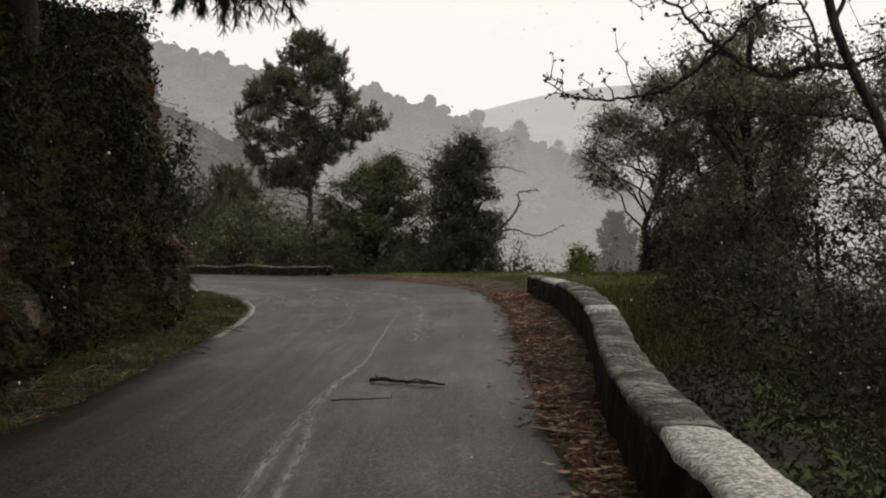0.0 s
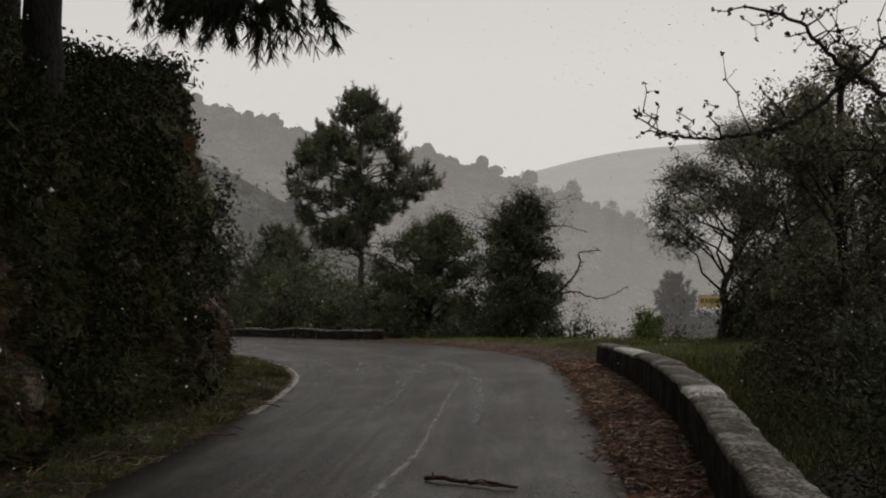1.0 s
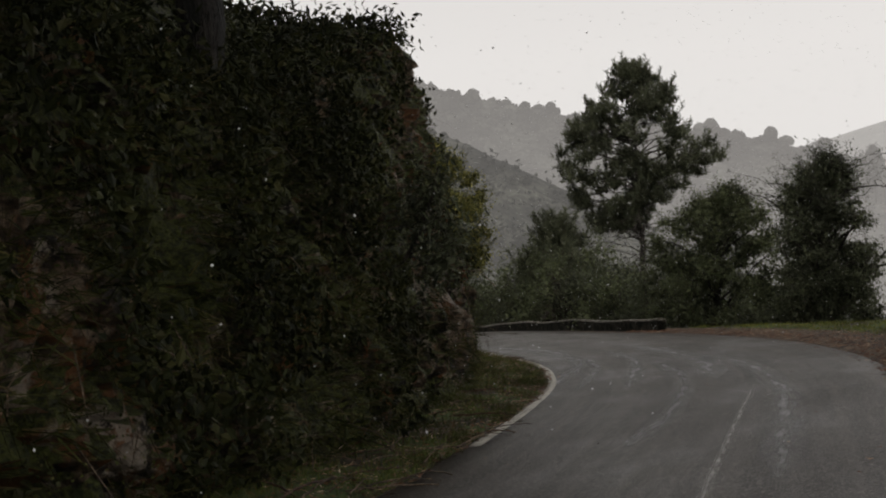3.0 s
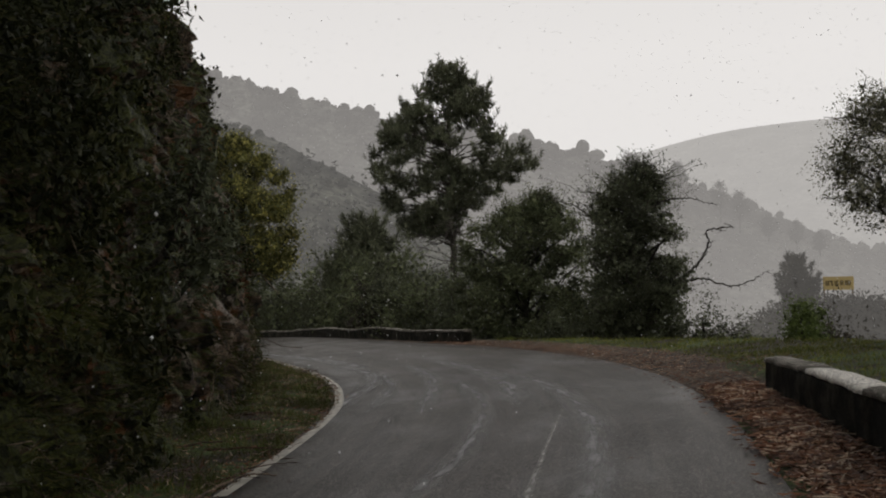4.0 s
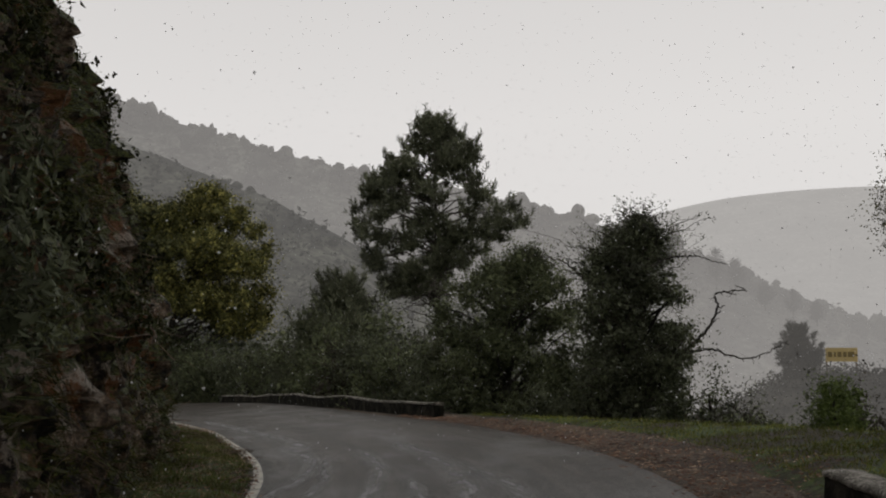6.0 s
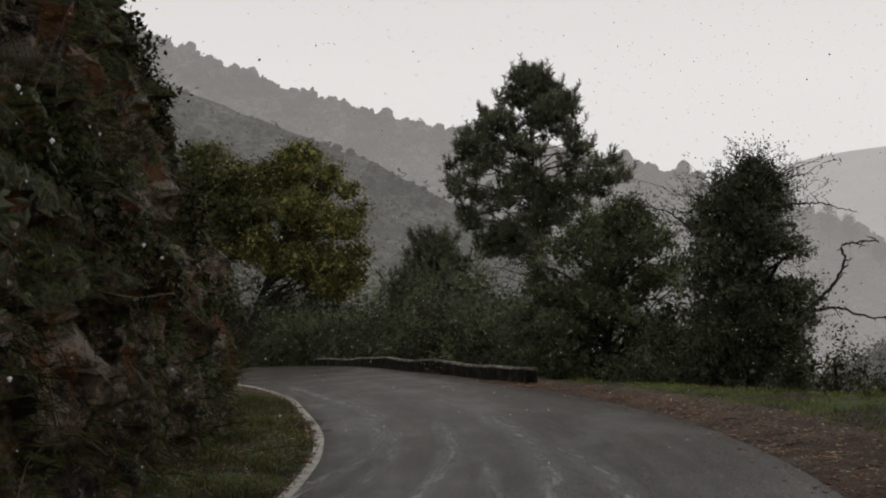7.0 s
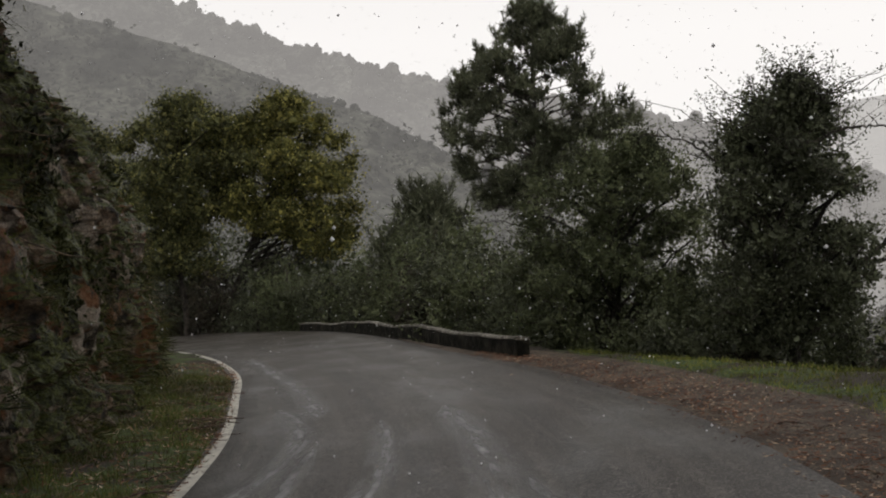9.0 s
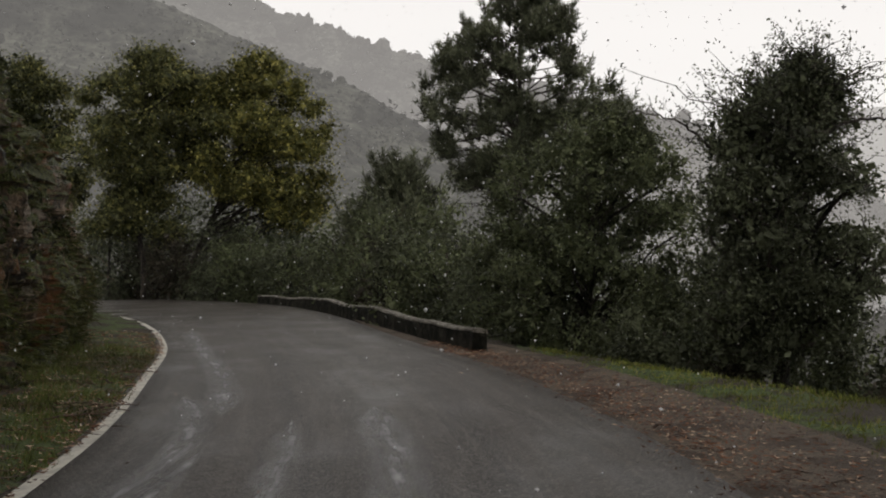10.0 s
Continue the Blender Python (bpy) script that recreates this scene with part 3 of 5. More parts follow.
wall_run([(0.98, -12), (0.98, -2), (0.98, 3.9), (1.00, 5.8), (1.10, 7.6), (1.25, 9.2), (1.40, 10.5), (1.46, 11.4)], [0.46, 0.46], 0.28, "guard_wall", "low mossy masonry guard wall beside fallen leaves", ((3.2, 4.9),), 3, 1.5)
wall_run([(1.47, 11.43), (1.51, 12.03)], [0.475, 0.475], 0.30, "guard_wall", "short pale step in the low guard wall", ((11, 12.5),), 4, 0.7)
wall_run([(1.53, 12.06), (1.60, 13.3), (1.67, 15.2), (1.69, 16.5), (1.66, 18.4), (1.58, 21.2)], [0.47, 0.47, 0.43, 0.39], 0.31, "guard_wall", "low mossy masonry guard wall ending at the grass", ((16.9, 18.6),), 8, 1.2)
wall_run([(-3.85, 38.6), (-5.0, 41.0), (-7.1, 45.5), (-9.75, 51.0), (-13.6, 58.7), (-17.6, 64.6)], [0.36, 0.37, 0.37, 0.33, 0.30], 0.24, "guard_wall", "low rough stone guard wall on the outside of the bend", (), 6, 3.4, 0.16, 0.45)


# ---- cliff ----
_fine = smooth_line(CLIFF, 0.075)
cliff_line = np.vstack([_fine[_fine[:, 1] < 6][::5], _fine[(_fine[:, 1] >= 6) & (_fine[:, 1] < 37)], _fine[_fine[:, 1] >= 37][::4]])
CLIFF_ROWS = 88


def cliff_height(y):
    return np.interp(y, [-15, 6, 13, 16.5, 19, 22, 24.5, 27, 30, 34, 40, 50, 70], [4.4, 4.2, 3.7, 3.45, 4.3, 5.5, 5.7, 5.2, 4.7, 4.2, 3.8, 3.4, 2.6])


def crags(g, shear, scale, tilt, step):
    """Broken blocks: every cell of the rock is a face with a tilt and a step of its own."""
    flat = g.reshape(-1, 3) @ np.array(shear, float) * scale
    out = np.empty(len(flat))
    for i, q in enumerate(flat):
        c = noise.voronoi(Vector(q))[1][0]
        h = math.sin(c[0] * 12.99 + c[1] * 78.23 + c[2] * 37.72) * 43758.5453
        a, b, k = h % 1 - 0.5, (h * 7.13) % 1 - 0.5, (h * 3.77) % 1 - 0.5
        out[i] = tilt * (a * (q[0] - c[0]) + a * (q[1] - c[1]) + 1.4 * b * (q[2] - c[2])) + step * k
    return out.reshape(g.shape[:2])


def build_cliff():
    line = cliff_line
    d = np.gradient(line, axis=0)
    d /= np.linalg.norm(d, axis=1)[:, None]
    back = np.stack([-d[:, 1], d[:, 0]], -1)
    H = cliff_height(line[:, 1])
    foot = ground_z(line[:, 0], line[:, 1])
    rows = []
    face = np.linspace(0, 1, CLIFF_ROWS)
    rise = np.interp(line[:, 1], [-15, 17, 22, 30], [1.3, 1.2, 0.24, 0.2])
    for v in face:
        o = -0.25 + 0.2 * np.minimum(1, v * 14) + (0.21 * H) * v + 0.5 * np.maximum(0, v - 0.9) * 10 * 0.4 - 0.10 * np.sin(v * 3.1)
        xy = line + back * o[:, None]
        rows.append(np.concatenate([xy, (foot - 0.25 + (H + 0.25) * v)[:, None]], -1))
    for k in np.linspace(0, 1, 22)[1:] ** 1.6:
        o = (0.21 * H) + 0.2 + 0.15 + k * 16
        xy = line + back * o[:, None]
        rows.append(np.concatenate([xy, (foot + H + rise * k * 16 - 0.05)[:, None]], -1))
    g = np.stack(rows, 1)
    n1 = fbm(g, 0.45, 4).reshape(g.shape[:2])
    n2 = fbm(g * np.array([1, 1, 0.6]) + 9.1, 1.5, 4).reshape(g.shape[:2])
    n3 = fbm(g * np.array([1, 1, 0.8]) + 4.7, 4.6, 3).reshape(g.shape[:2])
    warp = g + 0.22 * np.stack([n2, n1, n3], -1)
    big = crags(warp, [[1, 0.1, 0.15], [0, 1, -0.2], [0.15, 0.2, 0.42]], 1.05, 0.42, 0.36)
    small = crags(warp, [[1, 0, 0.2], [0, 1, -0.2], [0.2, 0.25, 0.5]], 2.7, 0.24, 0.22)
    chip = crags(warp, [[1, 0, 0.2], [0, 1, -0.2], [0.2, 0.3, 0.8]], 6.5, 0.07, 0.09)
    amt = np.r_[np.linspace(0.3, 1, 14), np.ones(CLIFF_ROWS - 14), np.full(21, 0.6)][None]
    bed = g @ np.array([0.35, 0.30, 0.88]) * 1.3 + 0.9 * n1 + 0.5 * n2
    ledge = (bed - np.floor(bed)) ** 1.5
    push = (0.20 * ledge - 0.05 + 0.36 * n1 + 0.14 * n2 + big + small + chip + 0.04 * n3) * amt
    g[..., :2] += back[:, None] * push[..., None]
    g[..., 2] += (0.12 * n2 - 0.05 * np.abs(n3)) * amt
    geo = Geo()
    geo.grid(g)
    ob = part("cliff", geo, ROCK, label="dark mossy rock cutting overgrown with ivy and grass", kind="structure", smooth=False)
    tagged(ob, category="cliff")
    return g, back


cliff_grid, cliff_back = build_cliff()


def dress_cliff():
    rng = np.random.default_rng(11)
    g = cliff_grid
    cols = np.where((g[:, 0, 1] > 4) & (g[:, 0, 1] < 60))[0]
    wide = np.linalg.norm(np.gradient(g[cols, 0], axis=0), axis=1)
    wide /= wide.sum()
    def pick(n, lo, hi, keep):
        c = rng.choice(cols, n, p=wide)
        r = rng.uniform(lo, hi, n)
        i = r.astype(int)
        f = (r - i)[:, None]
        p = g[c, i] * (1 - f) + g[c, np.minimum(i + 1, g.shape[1] - 1)] * f
        p = p + rng.normal(size=p.shape) * 0.05
        o = np.concatenate([-cliff_back[c], np.zeros((n, 1))], -1)
        k = keep(p)
        return p[k], o[k]

    dens = lambda p, sc, off: fbm(p + off, sc, 3)
    # ivy hanging in sheets on the upper face and over the brow
    p, o = pick(120000, 8, 90, lambda p: dens(p, 0.55, 3.0) + 0.05 * (p[:, 2] - 2.0) + 0.24 * (1 - ease(16.5, 19.5, p[:, 1])) + 0.10 * (p[:, 1] > 18) * (p[:, 1] < 26) - 0.14 - 0.40 * (p[:, 1] > 19.5) * (p[:, 2] < np.interp(p[:, 1], [19, 23, 30], [3.4, 4.6, 4.4])) > 0)
    p = p + o * (rng.uniform(0.0, 0.16, len(p)) + np.clip(0.16 + 0.75 * dens(p, 1.25, 8.0), 0, 0.5) * (1 - ease(18, 21, p[:, 1])))[:, None]
    geo = Geo()
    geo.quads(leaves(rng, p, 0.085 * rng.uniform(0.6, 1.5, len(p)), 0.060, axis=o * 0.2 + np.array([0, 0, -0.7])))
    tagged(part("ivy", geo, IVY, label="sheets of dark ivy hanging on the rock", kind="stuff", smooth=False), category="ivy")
    # low dark leaf layer on the wooded brow, added in place of deep shade
    near = cols[g[cols, 0, 1] < 24]
    c, r = rng.choice(near, 6000), rng.uniform(86, 106, 6000).astype(int)
    p = np.repeat(g[c, r], 9, 0) + rng.normal(size=(54000, 3)) * np.array([0.22, 0.22, 0.10])
    p[:, 2] += rng.uniform(0, 1, len(p)) ** 1.6 * 0.28 - 0.04
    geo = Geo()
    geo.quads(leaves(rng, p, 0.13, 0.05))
    tagged(part("brow_shade_leaves", geo, IVY, label="dark tangled leaf layer beneath the brow pines, put in for deep shade", kind="stuff", smooth=False), category="undergrowth")
    # grass and fern tufts on ledges
    p, o = pick(15000, 1, 100, lambda p: dens(p, 0.9, 17.0) > 0.06 - 0.22 * (p[:, 1] < 18.5) + 0.30 * (p[:, 1] > 18.5) * (p[:, 2] > 0.9) * (p[:, 2] < cliff_height(p[:, 1]) - 0.2))
    p = np.repeat(p, 7, 0) + rng.normal(size=(len(p) * 7, 3)) * 0.05
    o = np.repeat(o, 7, 0)
    geo = Geo()
    geo.quads(blades(rng, p, 0.24, 0.012, 0.4, o * 0.7 + np.array([0, 0, -1.1])))
    tagged(part("cliff_grass", geo, CLIFFGRASS, label="tufts of long grass drooping from the rock ledges", kind="stuff", smooth=False), category="grass")
    p, o = pick(6000, 2, 104, lambda p: dens(p, 0.8, 31.0) > 0.12 - 0.27 * (p[:, 1] < 18))
    p = np.repeat(p, 5, 0) + rng.normal(size=(len(p) * 5, 3)) * 0.06
    o = np.repeat(o, 5, 0)
    geo = Geo()
    geo.quads(blades(rng, p, 0.34, 0.008, 0.35, o * 0.35 + np.array([0, 0, -1.9])))
    tagged(part("dry_cliff_grass", geo, DRYCLIFF, label="dead brown grass hanging on the rock", kind="stuff", smooth=False), category="dry grass")
    # cushions of moss
    p, o = pick(40000, 0, 102, lambda p: dens(p, 1.1, 71.0) > 0.04 - 0.20 * (p[:, 1] < 18.5) - 0.27 * (p[:, 1] > 18.5) * (p[:, 2] < 1.8) - 0.22 * (p[:, 1] > 18.5) * (p[:, 2] > 3.4))
    p = np.repeat(p, 3, 0) + rng.normal(size=(len(p) * 3, 3)) * 0.03
    o = np.repeat(o, 3, 0)
    p = p + o * rng.uniform(-0.02, 0.05, len(p))[:, None]
    geo = Geo()
    geo.quads(leaves(rng, p, 0.036, 0.024, axis=o * 0.3))
    tagged(part("moss", geo, MOSS, label="cushions of dark green moss on the wet rock", kind="stuff", smooth=False), category="moss")
    # dead stems lying on the brow and hanging down the face
    geo = Geo()
    p, o = pick(900, 8, 104, lambda p: dens(p, 0.6, 57.0) > 0.08)
    for a, b in zip(p, o):
        L = rng.uniform(0.3, 1.1)
        e = a + b * 0.15 + np.array([rng.normal() * 0.4, rng.normal() * 0.6, -abs(rng.normal()) * 0.6]) * L
        geo.tube(bent(rng, a + b * 0.12, e, 0.0, 0.15, 4), rng.uniform(0.003, 0.007), 4)
    tagged(part("dead_stems", geo, DEADWOOD, label="dry broken stems caught on the rock", kind="stuff"), category="twigs")


dress_cliff()


# ---- trees ----
def broad_tree(name, at, label, lobes, leaf_mat, bark, trunk_r=0.16, leaf=0.10, count=9000, trunk=None, seed=1, twigs=60, shell=0.55, category="tree", group="", top_r=0.35, aspect=0.55, needle=None, bare=0, rise=0.75, gap=0.12, limb_r=1.0, core=0.2, tips=0, snags=0):
    """A tree or shrub: trunk, crooked limbs to each mass of its crown, twigs and leaves. lobes: (dx, dy, z, radius across, radius up)."""
    rng = np.random.default_rng(seed)
    tree = thing(name, at, label, category, group)
    top = max(l[2] for l in lobes)
    tr = np.asarray(trunk if trunk is not None else [(0, 0, -0.5), (0.05, 0, top * 0.3), (-0.05, 0.05, top * 0.6), (0, 0, top)], float)
    tp = smooth_line(tr, 0.25)
    tp[1:] += rng.normal(size=tp[1:].shape) * trunk_r * 0.12
    rad = trunk_r * np.linspace(1, top_r, len(tp)) * (1 + 0.35 * np.exp(-np.arange(len(tp)) * 0.8))
    geo = Geo()
    geo.tube(tp, rad, 9)
    part("trunk", geo, bark, tree)
    spots, inner, twig = [], [], Geo()
    vol = np.array([l[3] ** 2 * l[4] for l in lobes]) ** 0.8
    for l, share in zip(lobes, vol / vol.sum()):
        c = np.array(l[:3])
        far = np.hypot(*(c[:2] - 0))
        want = max(tp[0][2] + 0.15 * top, l[2] - far * rise - l[4] * 0.4)
        root = tp[np.argmin(abs(tp[:, 2] - want))]
        limb = bent(rng, root, c, 0.08, 0.10, 5)
        r0 = limb_r * max(0.012, min(trunk_r * 0.5, 0.026 * np.linalg.norm(c - root) + 0.008))
        gl = Geo()
        gl.tube(limb, np.linspace(r0, r0 * 0.3, len(limb)), 5)
        part("limb", gl, bark, tree)
        n = max(8, int(count * share * core))
        q = c + unit(rng, n) * (rng.uniform(0, 0.7, n) ** 0.5)[:, None] * np.array([l[3], l[3], l[4]]) * 0.85
        inner.append(leaves(rng, q, min(l[3] * 0.4, leaf * 2.6), min(l[3] * 0.28, leaf * 1.7)))
        n = max(30, int(count * share))
        d = unit(rng, n) * (rng.uniform(0, 1, n) ** shell)[:, None]
        lump = 1 + 0.6 * fbm(d * 2.4 + c, 1.0, 3)
        p = c + d * lump[:, None] * np.array([l[3], l[3], l[4]])
        p = p[fbm(p + seed, 1.6 / max(0.5, l[3]), 3) > gap - 0.32]
        if len(p) < 8:
            continue
        for _ in range(max(1, int(twigs * share))):
            q = p[rng.integers(len(p))]
            a = limb[rng.integers(2, len(limb))]
            twig.tube(bent(rng, a, q, 0.03, 0.14, 5), np.linspace(r0 * 0.35, 0.004, 5), 4)
        spots.append(p)
    for _ in range(bare):
        l = lobes[rng.integers(len(lobes))]
        c = np.array(l[:3])
        u = unit(rng, 1)[0] * np.array([1, 1, 0.9]) + np.array([0, 0, 0.3])
        e = c + u * np.array([l[3], l[3], l[4]]) * rng.uniform(1.05, 1.4)
        shoot = bent(rng, c, e, 0, 0.12, 5)
        twig.tube(shoot, np.linspace(0.012, 0.003, 5), 4)
        spots.append(shoot[2:] + rng.normal(size=(3, 3)) * leaf * 0.5)
    # dead boughs on the lower trunk
    for _ in range(snags):
        a = tp[np.argmin(abs(tp[:, 2] - rng.uniform(0.12, 0.48) * top))]
        w = rng.uniform(0, 2 * np.pi)
        e = a + np.array([np.cos(w), np.sin(w), rng.uniform(-0.45, 0.25)]) * rng.uniform(1.0, 3.4)
        bough = bent(rng, a, e, 0.06, 0.08, 6)
        twig.tube(bough, np.linspace(0.035, 0.010, 6), 4)
        for j in (2, 3, 4, 5, 5):
            twig.tube(bent(rng, bough[j], bough[j] + unit(rng, 1)[0] * rng.uniform(0.3, 0.9), 0, 0.12, 4), np.linspace(0.014, 0.005, 4), 4)
    high = [l for l in lobes if l[2] > 0.7 * top]
    for _ in range(tips):
        c = np.array(high[rng.integers(len(high))][:3])
        e = c + np.array([rng.normal() * 0.55, rng.normal() * 0.5, rng.uniform(0.2, 0.7)])
        shoot = bent(rng, c, e, 0, 0.10, 7)
        twig.tube(shoot, np.linspace(0.012, 0.003, 7), 4)
        spots.append(np.repeat(shoot[2:], 2, 0) + rng.normal(size=(10, 3)) * leaf * 0.8)
    if twig.n:
        part("branchwork", twig, bark, tree, kind="stuff")
    if needle:
        # young shoots stand up from every mass
        for l in lobes:
            for _ in range(6):
                u = unit(rng, 1)[0] * np.array([1, 1, 0.25])
                a = np.array(l[:3]) + u * np.array([l[3], l[3], l[4]]) * 0.9 + np.array([0, 0, l[4] * 0.5])
                spots.append(a + np.linspace(0, 1, 5)[:, None] * (u * 0.5 + np.array([0, 0, 1.0])) * l[3] * rng.uniform(0.4, 0.95))
    p = np.concatenate(spots)
    geo = Geo()
    geo.quads(np.concatenate(inner))
    if needle:
        k, length, width = needle
        axis = (p - tp[len(tp) // 2]) / (np.linalg.norm(p - tp[len(tp) // 2], axis=1)[:, None] + 0.1) * 0.7 + np.array([0, 0, 0.45])
        geo.quads(needles(rng, p, axis, k, length, width))
    else:
        # leaves stand in small sprays
        k = 3
        q = np.repeat(p, k, 0) + rng.normal(size=(len(p) * k, 3)) * leaf * 0.9
        geo.quads(leaves(rng, q, leaf, leaf * aspect))
    part("crown", geo, leaf_mat, tree, smooth=False)
    return tree


def g_at(x, y, dz=0.0):
    return (x, y, float(ground_z(x, y)) + dz)


def crown(profile, count, rad, depth, seed, squash=0.7):
    """Masses of foliage that fill an uneven outline. profile: height, reach to one side, reach to the other."""
    rng = np.random.default_rng(seed)
    z, lo, hi = np.array(profile, float).T
    out = []
    for a, b, c in zip(z, lo, hi):
        for x in (b + rad * 0.8, c - rad * 0.8):
            out.append((x, rng.uniform(-0.5, 0.5) * depth, a, rad * rng.uniform(0.75, 1.1), rad * squash * rng.uniform(0.8, 1.1)))
    for _ in range(count):
        h = rng.uniform(z.min(), z.max())
        b, c = np.interp(h, z[::-1], lo[::-1]), np.interp(h, z[::-1], hi[::-1])
        x = rng.uniform(min(b + rad, (b + c) / 2), max(c - rad, (b + c) / 2))
        out.append((x, rng.uniform(-1, 1) * depth * max(0.3, (c - b) / (hi - lo).max()), h, rad * rng.uniform(0.8, 1.3), rad * squash * rng.uniform(0.8, 1.25)))
    return out


# tall pine below the bend
broad_tree("pine_tree", (-8.2, 70.9, -0.9), "tall dark maritime pine with layered crown and bare lower trunk",
           crown([(14.45, -0.9, 0.8), (13.9, -1.7, 1.5), (13.2, -1.9, 2.3), (12.5, -2.6, 2.5), (11.6, -3.9, 2.5), (10.8, -4.1, 2.9), (10.0, -4.7, 4.3), (9.4, -4.7, 4.8), (8.6, -4.3, 3.6), (7.8, -4.1, 2.8), (7.0, -3.8, 1.8), (6.3, -3.2, 0.8), (5.6, -2.8, 0.2)], 128, 0.58, 2.3, 22, 0.6),
           NEEDLES, PINE_BARK, 0.27, count=14000, seed=21, twigs=300, shell=0.45, trunk=[(0, 0, -3), (0.0, 0, 3), (0.1, 0, 7), (-0.1, 0, 11), (0, 0, 14.3)], needle=(6, 0.25, 0.042), top_r=0.15, category="pine tree", rise=0.2, gap=0.10, leaf=0.12, limb_r=0.6, snags=46, core=0.12)

# yellow-green trees past the bend
OLIVE_YELLOW = leaf_material("olive_yellow_leaves", (0.050, 0.058, 0.030), (0.165, 0.170, 0.068), 0.5, 0.3, (0.30, 0.285, 0.10))
broad_tree("mimosa_tree", (-22.9, 75, -2.6), "spreading tree with yellow-green foliage beyond the bend",
           crown([(13.2, -0.2, 2.4), (12.2, -2.9, 3.6), (11.3, -3.8, 4.5), (10.2, -3.8, 4.9), (9.0, -3.6, 4.9), (7.8, -3.0, 4.8), (6.6, 0.4, 4.8), (5.8, 1.8, 4.4)], 58, 1.15, 2.6, 32, 0.75),
           MIMOSA, BARK, 0.2, 0.16, 19000, seed=31, twigs=200, shell=0.4, trunk=[(-3.2, 0, -1.5), (-2.4, 0, 3), (-1.0, 0, 6.5), (0.3, 0, 10.5)], aspect=0.6, rise=0.6, gap=0.05, limb_r=0.7, core=0.4)
broad_tree("mimosa_tree", (-27.8, 74, -2.7), "spreading tree with dull green foliage beyond the bend",
           crown([(13.4, -1.2, 2.0), (12.6, -2.8, 4.8), (11.4, -3.4, 5.2), (10.2, -3.2, 5.2), (9.0, -2.6, 4.8), (8.0, -2.4, 3.0), (6.5, -2.4, 2.0), (5.0, -2.6, 2.4)], 60, 1.15, 2.6, 33, 0.75),
           OLIVE_YELLOW, BARK, 0.2, 0.16, 19000, seed=32, twigs=200, shell=0.4, trunk=[(0.6, 0, -1.5), (0.4, 0, 3), (-0.2, 0, 7), (0, 0, 11)], aspect=0.6, rise=0.6, gap=0.05, limb_r=0.7, core=0.4)

# round green tree and the dark evergreen on the outside of the bend
broad_tree("green_tree", (-2.45, 42.3, -0.1), "broad green tree with open twiggy base",
           crown([(4.2, 0.3, 1.0), (3.8, -0.9, 1.4), (3.4, -1.8, 1.9), (2.9, -2.2, 2.1), (2.3, -2.3, 2.1), (1.7, -2.3, 2.0), (1.2, -2.2, 1.8), (0.6, -2.4, 1.8), (0.2, -2.5, 1.8)], 80, 0.52, 1.6, 43, 0.8),
           GREEN, BARK, 0.09, 0.072, 22000, seed=41, twigs=520, shell=0.5, gap=0.12, core=0.2, tips=50)
broad_tree("dark_evergreen_tree", (0.72, 37.6, 0.3), "dense dark evergreen tree with twiggy top on the grass edge",
           crown([(4.1, -0.15, 0.4), (3.8, -0.7, 0.85), (3.4, -1.2, 1.05), (3.0, -1.3, 1.15), (2.45, -1.32, 1.3), (1.8, -1.4, 1.4), (1.2, -1.4, 1.45), (0.6, -1.35, 1.35), (0.1, -1.25, 1.2)], 200, 0.40, 1.15, 48, 0.85),
           DARK, BARK, 0.10, 0.056, 23000, seed=42, twigs=260, shell=0.5, bare=420, gap=0.10, core=0.3, tips=190)

# scrub behind the far wall
broad_tree("young_pine", (-11.5, 63, -2.1), "bushy young pine behind the far wall",
           crown([(6.6, -0.4, 0.5), (5.8, -1.4, 1.5), (4.8, -2.2, 2.0), (3.6, -2.6, 2.4), (2.4, -3.0, 2.8), (1.2, -3.0, 3.0)], 40, 0.8, 1.4, 52),
           NEEDLES, PINE_BARK, 0.14, count=8200, seed=51, twigs=60, needle=(5, 0.32, 0.046), category="pine tree", rise=0.3)


def shrub(x, y, size, high, mat, seed, label, leaf=0.10, count=2200, sink=0.25, name="shrub", bark=None, bare=0, low=0.1):
    rng = np.random.default_rng(seed)
    lobes = []
    for _ in range(12 if low < 0.15 else 28):
        a, r = rng.uniform(0, 2 * np.pi), rng.uniform(0, 0.8) * size
        z = rng.uniform(low, 0.88) * high * (1 - 0.4 * (1 - low) * r / size)
        lobes.append((r * np.cos(a), r * np.sin(a), z, size * rng.uniform(0.35, 0.6), min(high, 4.5) * rng.uniform(0.2, 0.32)))
    return broad_tree(name, g_at(x, y, -sink), label, lobes, mat, bark or BARK, 0.05 + 0.01 * high, leaf, int(count * 0.42), seed=seed, twigs=16, shell=0.5, category="shrub", bare=bare, gap=0.0, limb_r=0.7,
                      trunk=[(0, 0, -0.4), (0.05, 0, high * 0.3), (0, 0.03, high * 0.7)])


